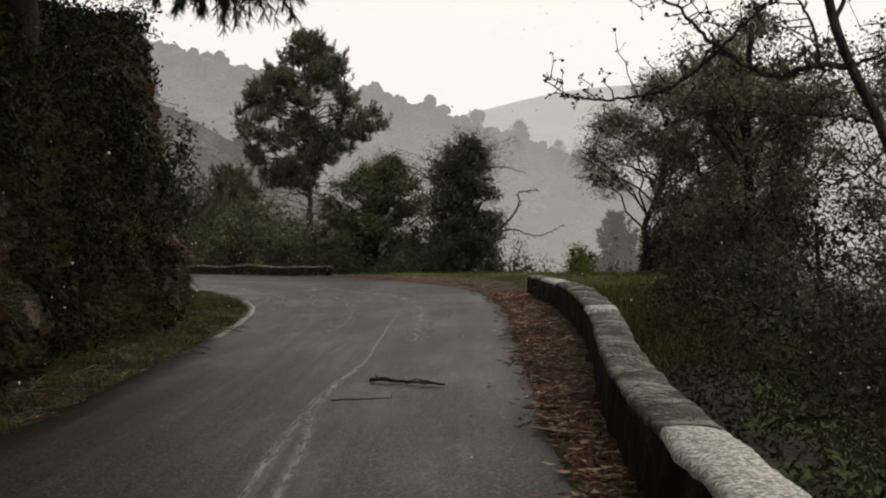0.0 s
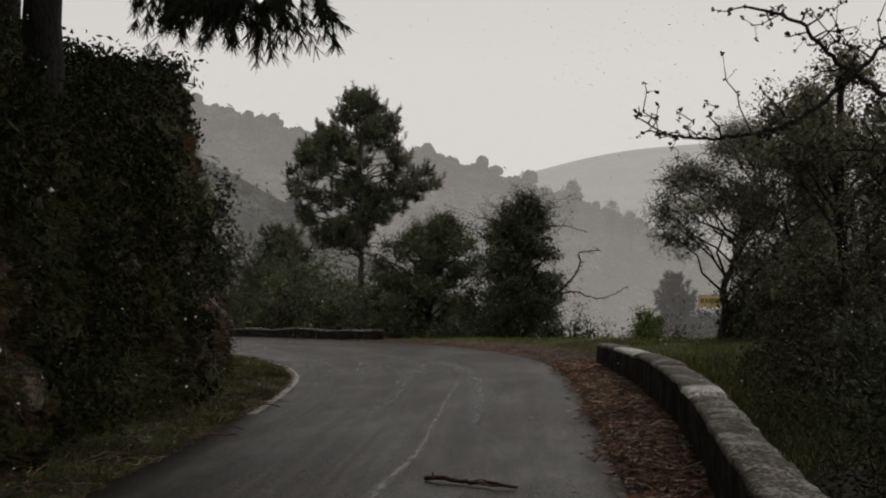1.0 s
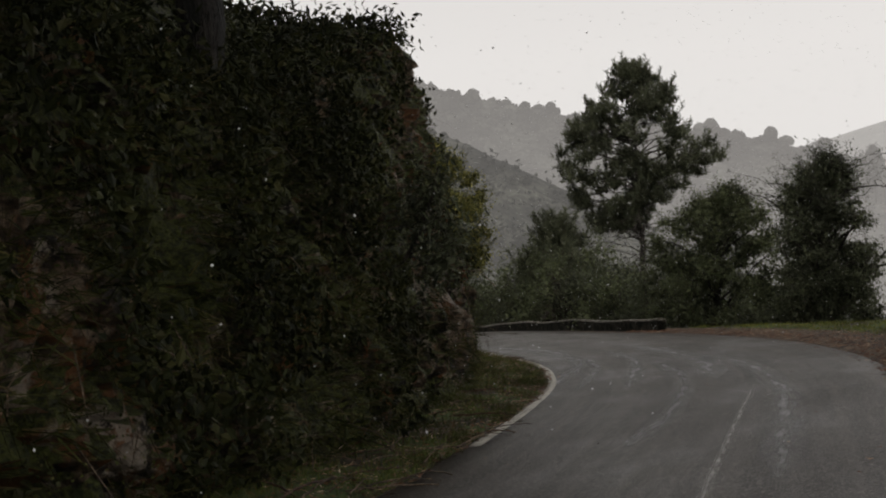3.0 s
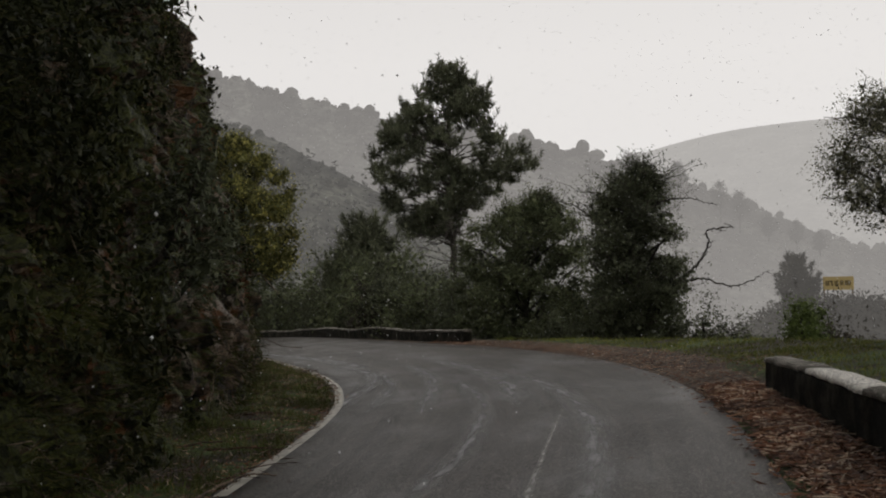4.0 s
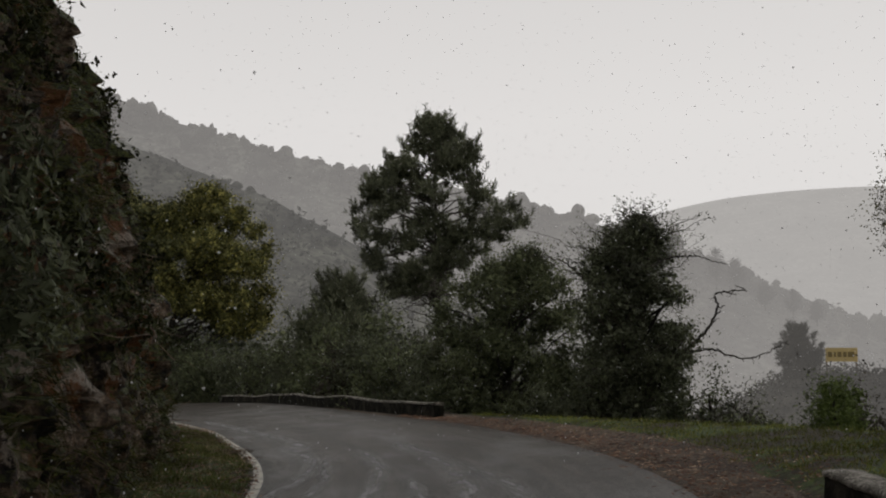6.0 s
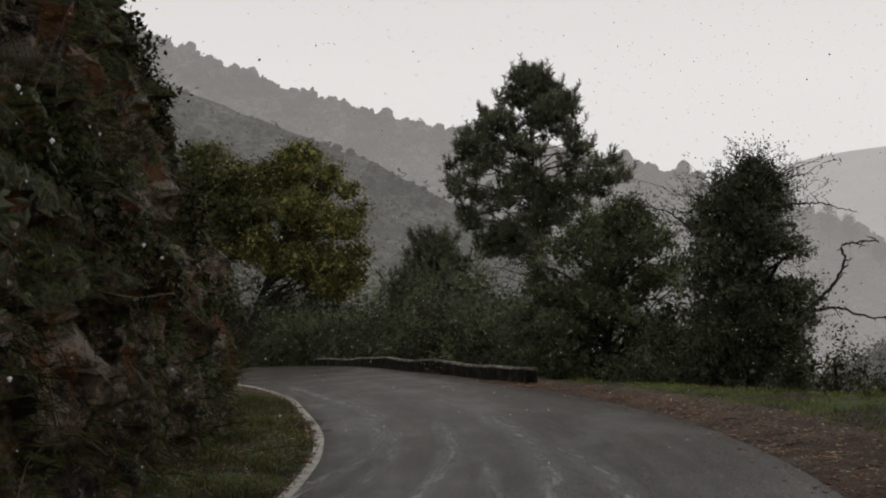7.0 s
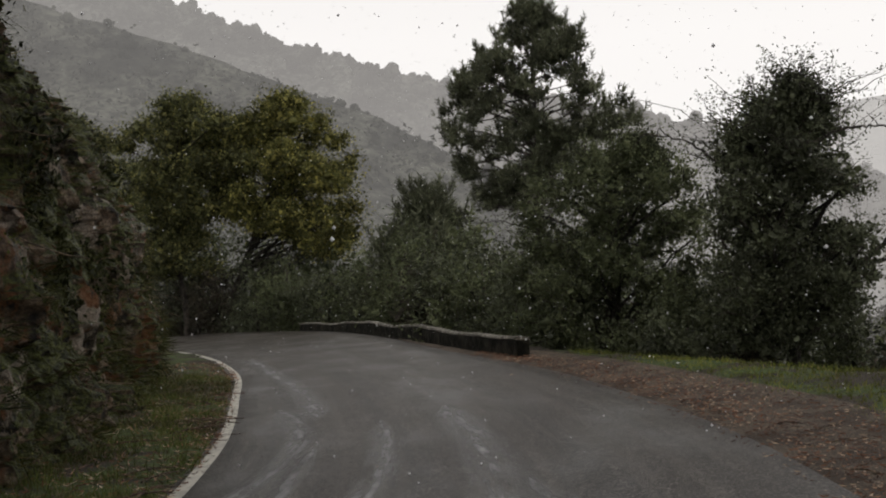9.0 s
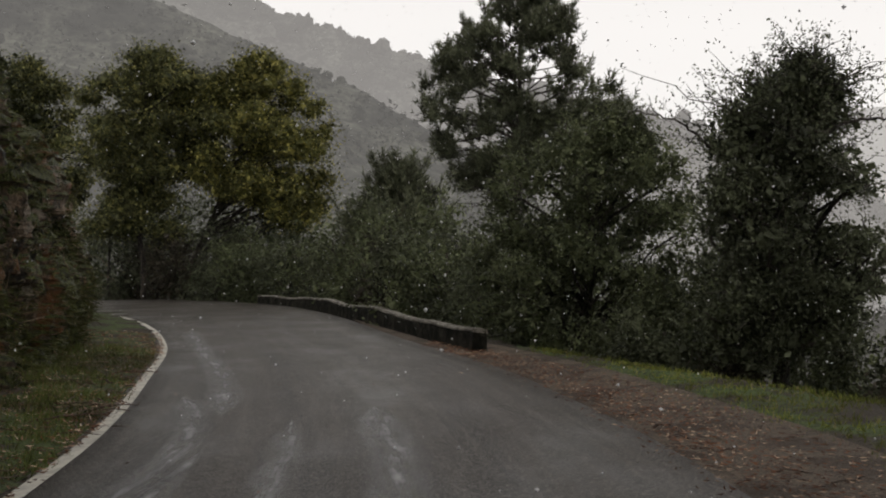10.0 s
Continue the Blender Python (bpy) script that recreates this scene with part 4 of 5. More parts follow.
FAR_SCRUB = [(-19.6, 69.0, 1.7, 3.4), (-22.3, 71.2, 1.8, 3.8), (-25.2, 73.0, 1.8, 4.0), (-28.4, 75.4, 2.0, 4.4), (-8.6, 66.5, 1.9, 4.6), (-6.4, 63.5, 1.7, 4.4), (-7.4, 60.0, 1.6, 3.6), (-4.9, 44.6, 1.2, 2.8), (-6.2, 47.4, 1.5, 3.2), (-7.6, 50.5, 1.6, 3.4), (-9.4, 54.6, 1.8, 3.4), (-6.4, 53, 1.8, 4.2), (-11.4, 59, 1.9, 3.2), (-14.2, 63.5, 2.0, 3.2), (-8.5, 58, 2.0, 4.5),
             (-17.4, 67.8, 2.2, 4.4), (-20.6, 71.0, 2.3, 5.0), (-24.0, 73.8, 2.3, 5.4), (-27.6, 76.0, 2.3, 5.6), (-31.5, 78.0, 2.5, 5.8), (-22.4, 73.4, 1.6, 4.2), (-29.6, 77.4, 1.8, 4.6), (-17.5, 72, 2.4, 5.2), (-0.9, 38.0, 0.9, 1.8), (-1.9, 39.4, 0.9, 1.9), (-3.2, 41.4, 0.9, 2.0), (0.1, 37.2, 0.8, 1.4),
             (-9.2, 62, 2.0, 5.0), (-6.6, 60, 1.9, 5.2), (-4.2, 56, 1.8, 5.4), (-3.2, 50, 1.6, 4.4), (-13.4, 67.5, 2.1, 5.2), (-4.8, 65, 2.2, 5.6), (-16.0, 70, 2.2, 5.0), (-1.0, 46, 1.4, 4.0)]
for i, (x, y, size, high) in enumerate(FAR_SCRUB):
    shrub(x, y, size, high + 0.4, (GREEN, DARK, BRUSH, DARK)[i % 4], 60 + i, "tangled evergreen scrub behind the far wall", 0.08 if y < 46 else 0.12, 3000 if y < 46 else 2800, 0.7)
THICKET = [(-10.5, 57, 3.4, 1.9), (-8.2, 55, 3.6, 1.9), (-6.9, 54, 2.4, 1.7), (-3.9, 51, 3.9, 1.6), (-3.0, 47.5, 3.5, 1.6), (-5.4, 47, 1.7, 1.3), (-1.4, 46.5, 2.9, 1.4), (-0.2, 41.6, 2.2, 0.9), (-0.2, 44.5, 2.6, 1.2), (-12.5, 62, 4.0, 2.2),
           (-15, 66, 3.6, 2.2), (-7.5, 61, 2.8, 2.0), (2.0, 41, 0.6, 1.0), (3.6, 42, 0.3, 1.2), (0.8, 46, 1.8, 1.3), (-17.5, 72, 2.8, 2.4), (-20, 76, 4.4, 2.6), (-23, 78, 5.4, 2.6), (-26, 79.5, 5.8, 2.6), (-29, 81, 5.8, 2.6), (-32, 82, 5.4, 2.6), (-35.5, 83, 4.2, 2.8), (-1.0, 41.2, 1.6, 1.0)]
for i, (x, y, top, size) in enumerate(THICKET):
    shrub(x, y, size, top + 0.9 - float(ground_z(x, y)), (GREEN, GREEN, DARK)[i % 3], 300 + i, "slender evergreen growing in the thicket below the road", 0.09 if y < 48 else (0.12 if y < 70 else 0.16), 5000 if y < 48 else 4200, 0.7, name="thicket_tree", low=max(0.15, 1 - 7.0 / (top + 0.9 - float(ground_z(x, y)))))
for i, (x, y, size, top) in enumerate([(2.0, 36.6, 0.8, 0.5), (2.7, 35.6, 0.6, 0.3), (2.4, 38.5, 0.9, 1.9), (3.2, 37.0, 0.8, 0.8), (1.6, 40.0, 1.1, 1.7), (4.4, 36.2, 0.9, 0.8), (5.6, 35.0, 1.0, 0.9), (6.8, 33.2, 1.0, 1.0), (3.6, 40.5, 1.2, 0.6), (5.8, 39.5, 1.3, 0.9), (8.2, 37.0, 1.4, 1.2), (7.6, 31.0, 1.1, 1.2)]):
    shrub(x, y, size, top + 0.3 - float(ground_z(x, y)), (BRUSH, GREEN, DARK)[i % 3], 120 + i, "grey-brown scrub below the grass edge", 0.085, 4200, 0.3, bare=12)
for i, (x, y, size, high) in enumerate([(2.3, 33.8, 0.6, 0.95), (2.9, 32.6, 0.5, 0.9), (3.65, 31.2, 0.7, 1.8), (4.5, 30.4, 0.5, 1.4), (1.8, 35.2, 0.5, 0.5)]):
    shrub(x, y, size, high, (DARK, GREEN, BUSH)[i % 3], 90 + i, "low green bush on the edge of the grass", 0.06, 4400, 0.15)

# leafy tree beside the wall end, and its neighbours on the slope
broad_tree("leaning_tree", (4.17, 24.05, 0.45), "small-leaved tree with leaning dark trunk on the grass",
           crown([(4.2, -0.1, 0.9), (3.8, -0.4, 1.7), (3.4, -1.0, 2.1), (3.1, -1.3, 2.3), (2.6, -1.45, 2.4), (2.1, -1.3, 2.4), (1.6, 0.2, 2.4), (1.2, 0.9, 2.2)], 40, 0.46, 1.2, 74, 0.8),
           OLIVE, BARK, 0.085, 0.033, 36000, seed=71, twigs=420, shell=0.5, bare=60, trunk=[(-0.05, 0, -0.5), (-0.02, 0, 0.2), (0.10, 0, 0.7), (0.06, 0.02, 1.2), (0.42, 0.05, 2.0), (0.7, 0.1, 3.4)], rise=0.9, gap=0.16, limb_r=0.62, core=0.08)
broad_tree("slope_tree", (5.75, 21.6, -0.6), "dark leafy tree rooted on the slope below the wall",
           crown([(5.9, -0.6, 0.8), (5.2, -1.4, 1.6), (4.4, -1.8, 2.0), (3.6, -2.0, 2.2), (2.8, -2.0, 1.5), (2.0, -1.9, 0.8), (1.3, -1.6, 0.4)], 30, 0.62, 1.4, 75, 0.8),
           OLIVE, BARK, 0.14, 0.064, 15000, seed=72, twigs=380, shell=0.5, bare=60, gap=0.05, limb_r=0.6, core=0.12)
broad_tree("slope_tree", (6.9, 28.2, -0.6), "tall dense grey-green tree behind the grass edge",
           crown([(6.6, -0.5, 0.7), (6.0, -1.2, 1.5), (5.2, -1.5, 1.8), (4.4, -1.6, 2.0), (3.6, -1.6, 2.0), (2.8, -1.5, 2.0), (2.0, -1.5, 1.9), (1.2, -1.4, 1.8), (0.5, -1.2, 1.6)], 44, 0.62, 1.4, 79, 0.8),
           OLIVE, BARK, 0.13, 0.066, 12000, seed=79, twigs=200, shell=0.5, bare=40, gap=0.05, limb_r=0.6, core=0.12)
broad_tree("slope_tree", (7.6, 18.0, -2.0), "leafy grey-green tree standing lower on the slope",
           crown([(6.6, -0.6, 0.8), (6.0, -1.4, 1.4), (5.3, -1.7, 1.7), (4.6, -1.7, 1.8), (3.8, -1.6, 1.8), (3.1, -1.5, 1.7), (2.4, -1.5, 1.6), (1.7, -1.3, 1.5), (1.0, -1.1, 1.3)], 36, 0.6, 1.3, 76, 0.8),
           OLIVE, BARK, 0.12, 0.060, 15000, seed=73, twigs=340, shell=0.5, bare=60, gap=0.15, limb_r=0.7, core=0.03)
for i, (x, y, size, high) in enumerate([(5.4, 25.5, 0.9, 2.6), (6.3, 25.5, 1.2, 3.6), (5.0, 23.0, 0.7, 1.5), (7.2, 26.8, 1.3, 4.4), (5.9, 27.2, 1.0, 3.0), (5.2, 20.0, 0.9, 1.8), (4.6, 18.2, 0.9, 1.6), (6.0, 18.6, 1.2, 1.3), (4.4, 16.4, 0.9, 1.6), (5.8, 15.8, 1.2, 2.2), (4.2, 14.2, 1.0, 1.7), (5.4, 13.2, 1.2, 2.0), (7.2, 14.6, 1.4, 1.6), (4.6, 12.0, 1.0, 1.6), (6.6, 11.4, 1.3, 2.2), (3.6, 15.6, 0.6, 1.0), (7.0, 23.6, 1.3, 4.2), (6.4, 19.8, 1.1, 3.2), (8.2, 21.0, 1.4, 4.6)]):
    shrub(x, y, size, high, (DARK, BRUSH)[i % 2], 150 + i, "dark tangled bush on the slope below the wall", 0.058, 6000 if y > 22 else 2400, 0.3, bare=14)


def bare_tree():
    """A leafless tree whose crooked branches reach over the wall."""
    rng = np.random.default_rng(81)
    at = np.array(g_at(4.3, 10.6))
    tree = thing("bare_tree", tuple(at), "leafless tree with crooked budding branches over the wall", "tree")
    local = lambda pts: np.array(pts) - at
    g = Geo()
    tr = smooth_line(local([(4.3, 10.6, at[2] - 0.3), (4.25, 10.6, 0.5), (4.15, 10.55, 1.6), (3.98, 10.5, 2.2), (3.66, 10.45, 2.8), (3.46, 10.4, 3.3), (3.3, 10.4, 4.2), (3.2, 10.4, 5.4)]), 0.15)
    g.tube(tr, np.linspace(0.075, 0.026, len(tr)), 9)
    part("trunk", g, BARK, tree)
    limbs = [
        ([(3.64, 10.45, 2.80), (3.34, 10.4, 2.80), (3.0, 10.5, 2.72), (2.72, 10.5, 2.84), (2.48, 10.4, 2.96), (2.25, 10.4, 3.16), (2.05, 10.3, 3.32), (1.7, 10.3, 3.42)], 0.040),
        ([(2.50, 10.4, 2.94), (2.15, 10.5, 2.66), (1.86, 10.6, 2.56), (1.48, 10.8, 2.55), (1.22, 10.9, 2.60), (1.02, 11.0, 2.74)], 0.024),
        ([(3.95, 10.5, 2.3), (3.4, 10.3, 2.36), (2.9, 10.3, 2.37), (2.4, 10.4, 2.4), (2.1, 10.4, 2.3)], 0.020),
        ([(3.36, 10.4, 2.80), (3.28, 10.3, 3.1), (3.12, 10.3, 3.4), (2.9, 10.2, 3.7)], 0.022),
        ([(2.5, 10.4, 2.95), (2.75, 10.3, 3.2), (2.95, 10.3, 3.4), (3.05, 10.3, 3.7)], 0.022),
        ([(3.5, 10.4, 3.2), (3.62, 10.4, 3.5), (3.7, 10.4, 3.9)], 0.03),
        ([(4.0, 10.5, 2.1), (3.7, 10.3, 1.85), (3.4, 10.2, 1.75), (3.05, 10.2, 1.9)], 0.018),
        ([(4.2, 10.6, 1.1), (3.8, 10.3, 0.95), (3.45, 10.2, 1.1), (3.2, 10.1, 1.35), (3.05, 10.1, 1.5)], 0.018),
        ([(4.15, 10.6, 1.5), (4.5, 10.5, 2.4), (4.6, 10.4, 3.2)], 0.03),
        ([(3.66, 10.45, 2.8), (4.1, 10.3, 3.0), (4.4, 10.2, 3.3)], 0.02),
    ]
    buds = []
    for pts, r in limbs:
        p = smooth_line(local(pts), 0.05)
        p[1:-1] += rng.normal(size=p[1:-1].shape) * 0.008
        g = Geo()
        g.tube(p, np.linspace(r * 0.8, r * 0.22, len(p)), 6)
        for i in range(3, len(p)):
            if rng.random() < 0.85:
                u = unit(rng, 1)[0] * np.array([1, 0.6, 0.8]) + np.array([-0.3, 0, 0.4])
                L = rng.uniform(0.08, 0.5)
                tw = bent(rng, p[i], p[i] + u * L, 0.0, 0.2, 5)
                g.tube(tw, np.linspace(0.008, 0.003, 5), 4)
                for j in (2, 3, 4):
                    buds.append(tw[j])
                    if rng.random() < 0.5:
                        e = tw[j] + unit(rng, 1)[0] * rng.uniform(0.03, 0.12)
                        g.tube(np.array([tw[j], (tw[j] + e) / 2 + 0.006, e]), 0.0022, 4)
                        buds.append(e)
        buds.append(p[-1])
        part("limb", g, BARK, tree)
    b = np.repeat(np.array(buds), 2, 0) + rng.normal(size=(len(buds) * 2, 3)) * 0.008
    g = Geo()
    g.quads(leaves(rng, b, 0.045, 0.026))
    part("bud_growth", g, BRUSH, tree, smooth=False, kind="stuff")


bare_tree()


def cliff_shade_pine(x, y, z, r, seed, lean=0.0, spread=1.0, over=0.0):
    rng = np.random.default_rng(seed)
    tree = thing("cliff_shade_pine", (x, y, z), "pine with thick dark trunk on top of the cutting, unseen crown added for shade", "pine tree")
    g = Geo()
    p = smooth_line([(0, 0, -0.6), (0.02, 0, 1), (lean * 0.5, 0, 4), (lean, 0.1, 9)], 0.3)
    p[1:] += rng.normal(size=p[1:].shape) * r * 0.06
    g.tube(p, r * np.linspace(1.15, 0.6, len(p)) * (1 + 0.4 * np.exp(-np.arange(len(p)) * 0.9)), 12)
    part("trunk", g, DARKBARK, tree)
    # dense flat crown high over the brow, out of view, added to cast shade
    lobes = crown([(11.0, -1.8, 2.2), (9.8, -3.8, 4.6), (8.4, -4.6, 6.0), (7.4, -4.0, 5.2)], 36, 1.5, 4.6, seed, 0.45)
    lobes = [(a * spread + over, b * spread, c, d, e) for a, b, c, d, e in lobes]
    tips = np.concatenate([np.array(c[:3]) + unit(rng, 55) * (rng.uniform(0, 1, 55) ** 0.45)[:, None] * np.array([c[3], c[3], c[4]]) for c in lobes])
    for c in lobes[::2]:
        g = Geo()
        g.tube(bent(rng, p[int(len(p) * 0.8)], np.array(c[:3]), 0.05, 0.08, 6), np.linspace(r * 0.3, 0.02, 6), 6)
        part("limb", g, DARKBARK, tree)
    g = Geo()
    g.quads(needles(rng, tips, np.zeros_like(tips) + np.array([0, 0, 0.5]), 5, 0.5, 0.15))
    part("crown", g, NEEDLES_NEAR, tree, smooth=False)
    return tree


front_pine = cliff_shade_pine(-6.08, 16.9, 3.75, 0.24, 5, spread=1.0, over=1.6)
cliff_shade_pine(-6.7, 14.4, 4.0, 0.25, 6, spread=1.1, over=1.8)
cliff_shade_pine(-8.6, 21.5, 5.6, 0.22, 7, spread=0.5)
# the pines below stand out of view, added to darken cliff and road
cliff_shade_pine(-9.6, 12.2, 8.4, 0.25, 12)
cliff_shade_pine(-11.2, 17.6, 9.6, 0.25, 13)
cliff_shade_pine(-7.2, 8.0, 4.6, 0.25, 8, spread=1.25, over=4.2)
cliff_shade_pine(-6.9, 2.0, 4.8, 0.25, 9, spread=1.2, over=4.0)
cliff_shade_pine(-6.7, -4.5, 4.9, 0.25, 10, spread=1.2, over=4.5)


def hanging_bough():
    """Drooping needle sprays of the roadside pine, over the road."""
    rng = np.random.default_rng(15)
    base = np.array(front_pine.location)
    wood, tips, axes = Geo(), [], []
    main = smooth_line(np.array([(-5.8, 16.9, 7.2), (-4.9, 16.0, 6.2), (-3.9, 14.6, 5.1), (-2.95, 12.9, 4.35), (-2.35, 12.1, 4.1), (-1.6, 11.7, 3.95)]) - base, 0.12)
    wood.tube(main, np.linspace(0.06, 0.012, len(main)), 6)
    for i in range(int(len(main) * 0.30), len(main)):
        for _ in range(3):
            u = unit(rng, 1)[0] * np.array([0.9, 0.6, 0.3])
            L = rng.uniform(0.25, 0.7)
            e = main[i] + u * L + np.array([0, 0, -rng.uniform(0.12, 0.55)])
            t = bent(rng, main[i], e, 0.12, 0.08, 6)
            wood.tube(t, np.linspace(0.010, 0.003, 6), 4)
            for k in range(14):
                s = rng.uniform(0.25, 1)
                q = np.array([np.interp(s, np.linspace(0, 1, 6), t[:, j]) for j in range(3)])
                tips.append(q)
                axes.append((t[-1] - t[-2]) / (np.linalg.norm(t[-1] - t[-2]) + 1e-6) * 0.7 + np.array([0, 0, -0.9]))
    part("bough", wood, BARK, front_pine)
    g = Geo()
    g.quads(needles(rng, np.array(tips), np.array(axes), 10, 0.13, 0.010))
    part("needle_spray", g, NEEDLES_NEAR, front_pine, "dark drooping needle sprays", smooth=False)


hanging_bough()
broad_tree("brow_shrub", (-8.3, 29.5, 4.5), "leafy sprigs of a dark shrub on the cliff edge",
           [(0.1, 0, 0.5, 0.4, 0.35), (0.4, -0.2, 0.2, 0.35, 0.3), (-0.5, 0, 0.6, 0.5, 0.4), (0.25, -0.1, 0.95, 0.25, 0.25)], IVY, BARK, 0.04, 0.09, 500, seed=16, twigs=40, category="shrub", bare=14)
broad_tree("ledge_shrub", (-4.82, 19.9, 1.85), "broad-leaved evergreen shrub jutting from the cliff",
           [(0.45, 0, 0.9, 0.32, 0.3), (0.6, 0.1, 0.55, 0.3, 0.28), (0.4, 0.1, 1.3, 0.25, 0.25), (0.65, 0, 0.15, 0.28, 0.25), (0.15, 0, 0.5, 0.4, 0.5), (0.3, 0, -0.1, 0.4, 0.4)], DARK, BARK, 0.03, 0.11, 460, seed=17, twigs=40, shell=0.5,
           category="shrub", trunk=[(-0.3, 0, -0.2), (0.1, 0, 0.2), (0.4, 0, 0.9)], aspect=0.42)
for i, (x, y, z, size, high) in enumerate([(-12.3, 38.2, 3.0, 1.2, 1.6), (-14.5, 41.5, 2.6, 1.3, 1.7), (-16.5, 45, 2.2, 1.4, 1.6), (-11.2, 36, 3.2, 0.8, 1.1), (-19, 49, 2.0, 1.5, 1.8)]):
    broad_tree("brow_shrub", (x, y, z), "green shrub on the brow of the cutting",
               [(0, 0, high * 0.5, size * 0.7, high * 0.4), (size * 0.5, 0, high * 0.3, size * 0.5, high * 0.35), (-size * 0.5, 0.2, high * 0.4, size * 0.5, high * 0.4), (0.2, -0.3, high * 0.85, size * 0.4, high * 0.25)],
               IVY, BARK, 0.05, 0.09, 1500, seed=200 + i, twigs=40, category="shrub")


broad_tree("brow_tree", (-23.6, 57.6, 1.9), "bushy olive-green tree on top of the cutting past the bend",
           crown([(5.6, -0.8, 0.6), (4.9, -1.8, 1.6), (4.0, -2.2, 2.2), (3.0, -2.2, 2.4), (2.0, -2.0, 2.3), (1.0, -1.8, 2.0)], 34, 0.75, 1.6, 36, 0.8),
           OLIVE_YELLOW, BARK, 0.14, 0.13, 7000, seed=36, twigs=90, shell=0.45, core=0.35, gap=0.05)


# ---- dead branches ----
def dead_branch(nodes, r, seed, label):
    rng = np.random.default_rng(seed)
    nodes = np.array(nodes, float)
    ob = thing("dead_branch", tuple(nodes[0]), label, "dead branch")
    p = smooth_line(nodes - nodes[0], 0.06)
    p[1:] += rng.normal(size=p[1:].shape) * 0.012
    g = Geo()
    g.tube(p, np.linspace(r, r * 0.25, len(p)), 6)
    part("stem", g, BARK, ob)
    g = Geo()
    for i in range(len(p) // 3, len(p), 3):
        e = p[i] + unit(rng, 1)[0] * rng.uniform(0.08, 0.3) * np.array([1, 0.6, 1])
        g.tube(bent(rng, p[i], e, 0, 0.2, 4), np.linspace(r * 0.35, 0.004, 4), 5)
    part("branchwork", g, BARK, ob, kind="stuff")


for k, (nodes, r) in enumerate([
    ([(1.1, 35.4, 1.2), (1.53, 35.4, 1.52), (2.06, 35.4, 1.96), (2.34, 35.4, 2.48), (2.28, 35.4, 2.74), (2.54, 35.4, 2.8), (2.94, 35.4, 2.81)], 0.05),
    ([(1.2, 35.4, 1.2), (1.66, 35.4, 1.52), (2.19, 35.4, 1.63), (2.64, 35.4, 1.49), (3.09, 35.4, 1.48), (3.69, 35.4, 1.79)], 0.035),
    ([(0.9, 35.4, 3.2), (1.32, 35.4, 3.48), (1.91, 35.4, 3.53), (2.24, 35.4, 3.43), (2.56, 35.4, 3.35)], 0.028),
    ([(0.2, 35.6, 2.7), (-0.44, 35.6, 3.23), (-0.72, 35.6, 3.44), (-1.01, 35.6, 3.54), (-1.37, 35.6, 3.61)], 0.032),
    ([(0.8, 35.6, 3.1), (1.05, 35.6, 3.58), (1.23, 35.6, 4.0), (1.42, 35.6, 4.14), (1.68, 35.6, 4.25)], 0.028),
]):
    hub = np.array([-0.15, 5.5, 1.35])
    dead_branch(hub + (np.array(nodes) - hub) * 1.055, r, 300 + k, "bare crooked dead branch of the dark evergreen")


# ---- slope scrub, grass, leaf litter ----
def scatter(rng, n, x0, x1, y0, y1, keep):
    x, y = rng.uniform(x0, x1, n), rng.uniform(y0, y1, n)
    s, q = beside(right_coarse, x, y), -beside(left_coarse, x, y)
    k = keep(x, y, s, q)
    x, y = x[k], y[k]
    return np.stack([x, y, ground_z(x, y)], -1)


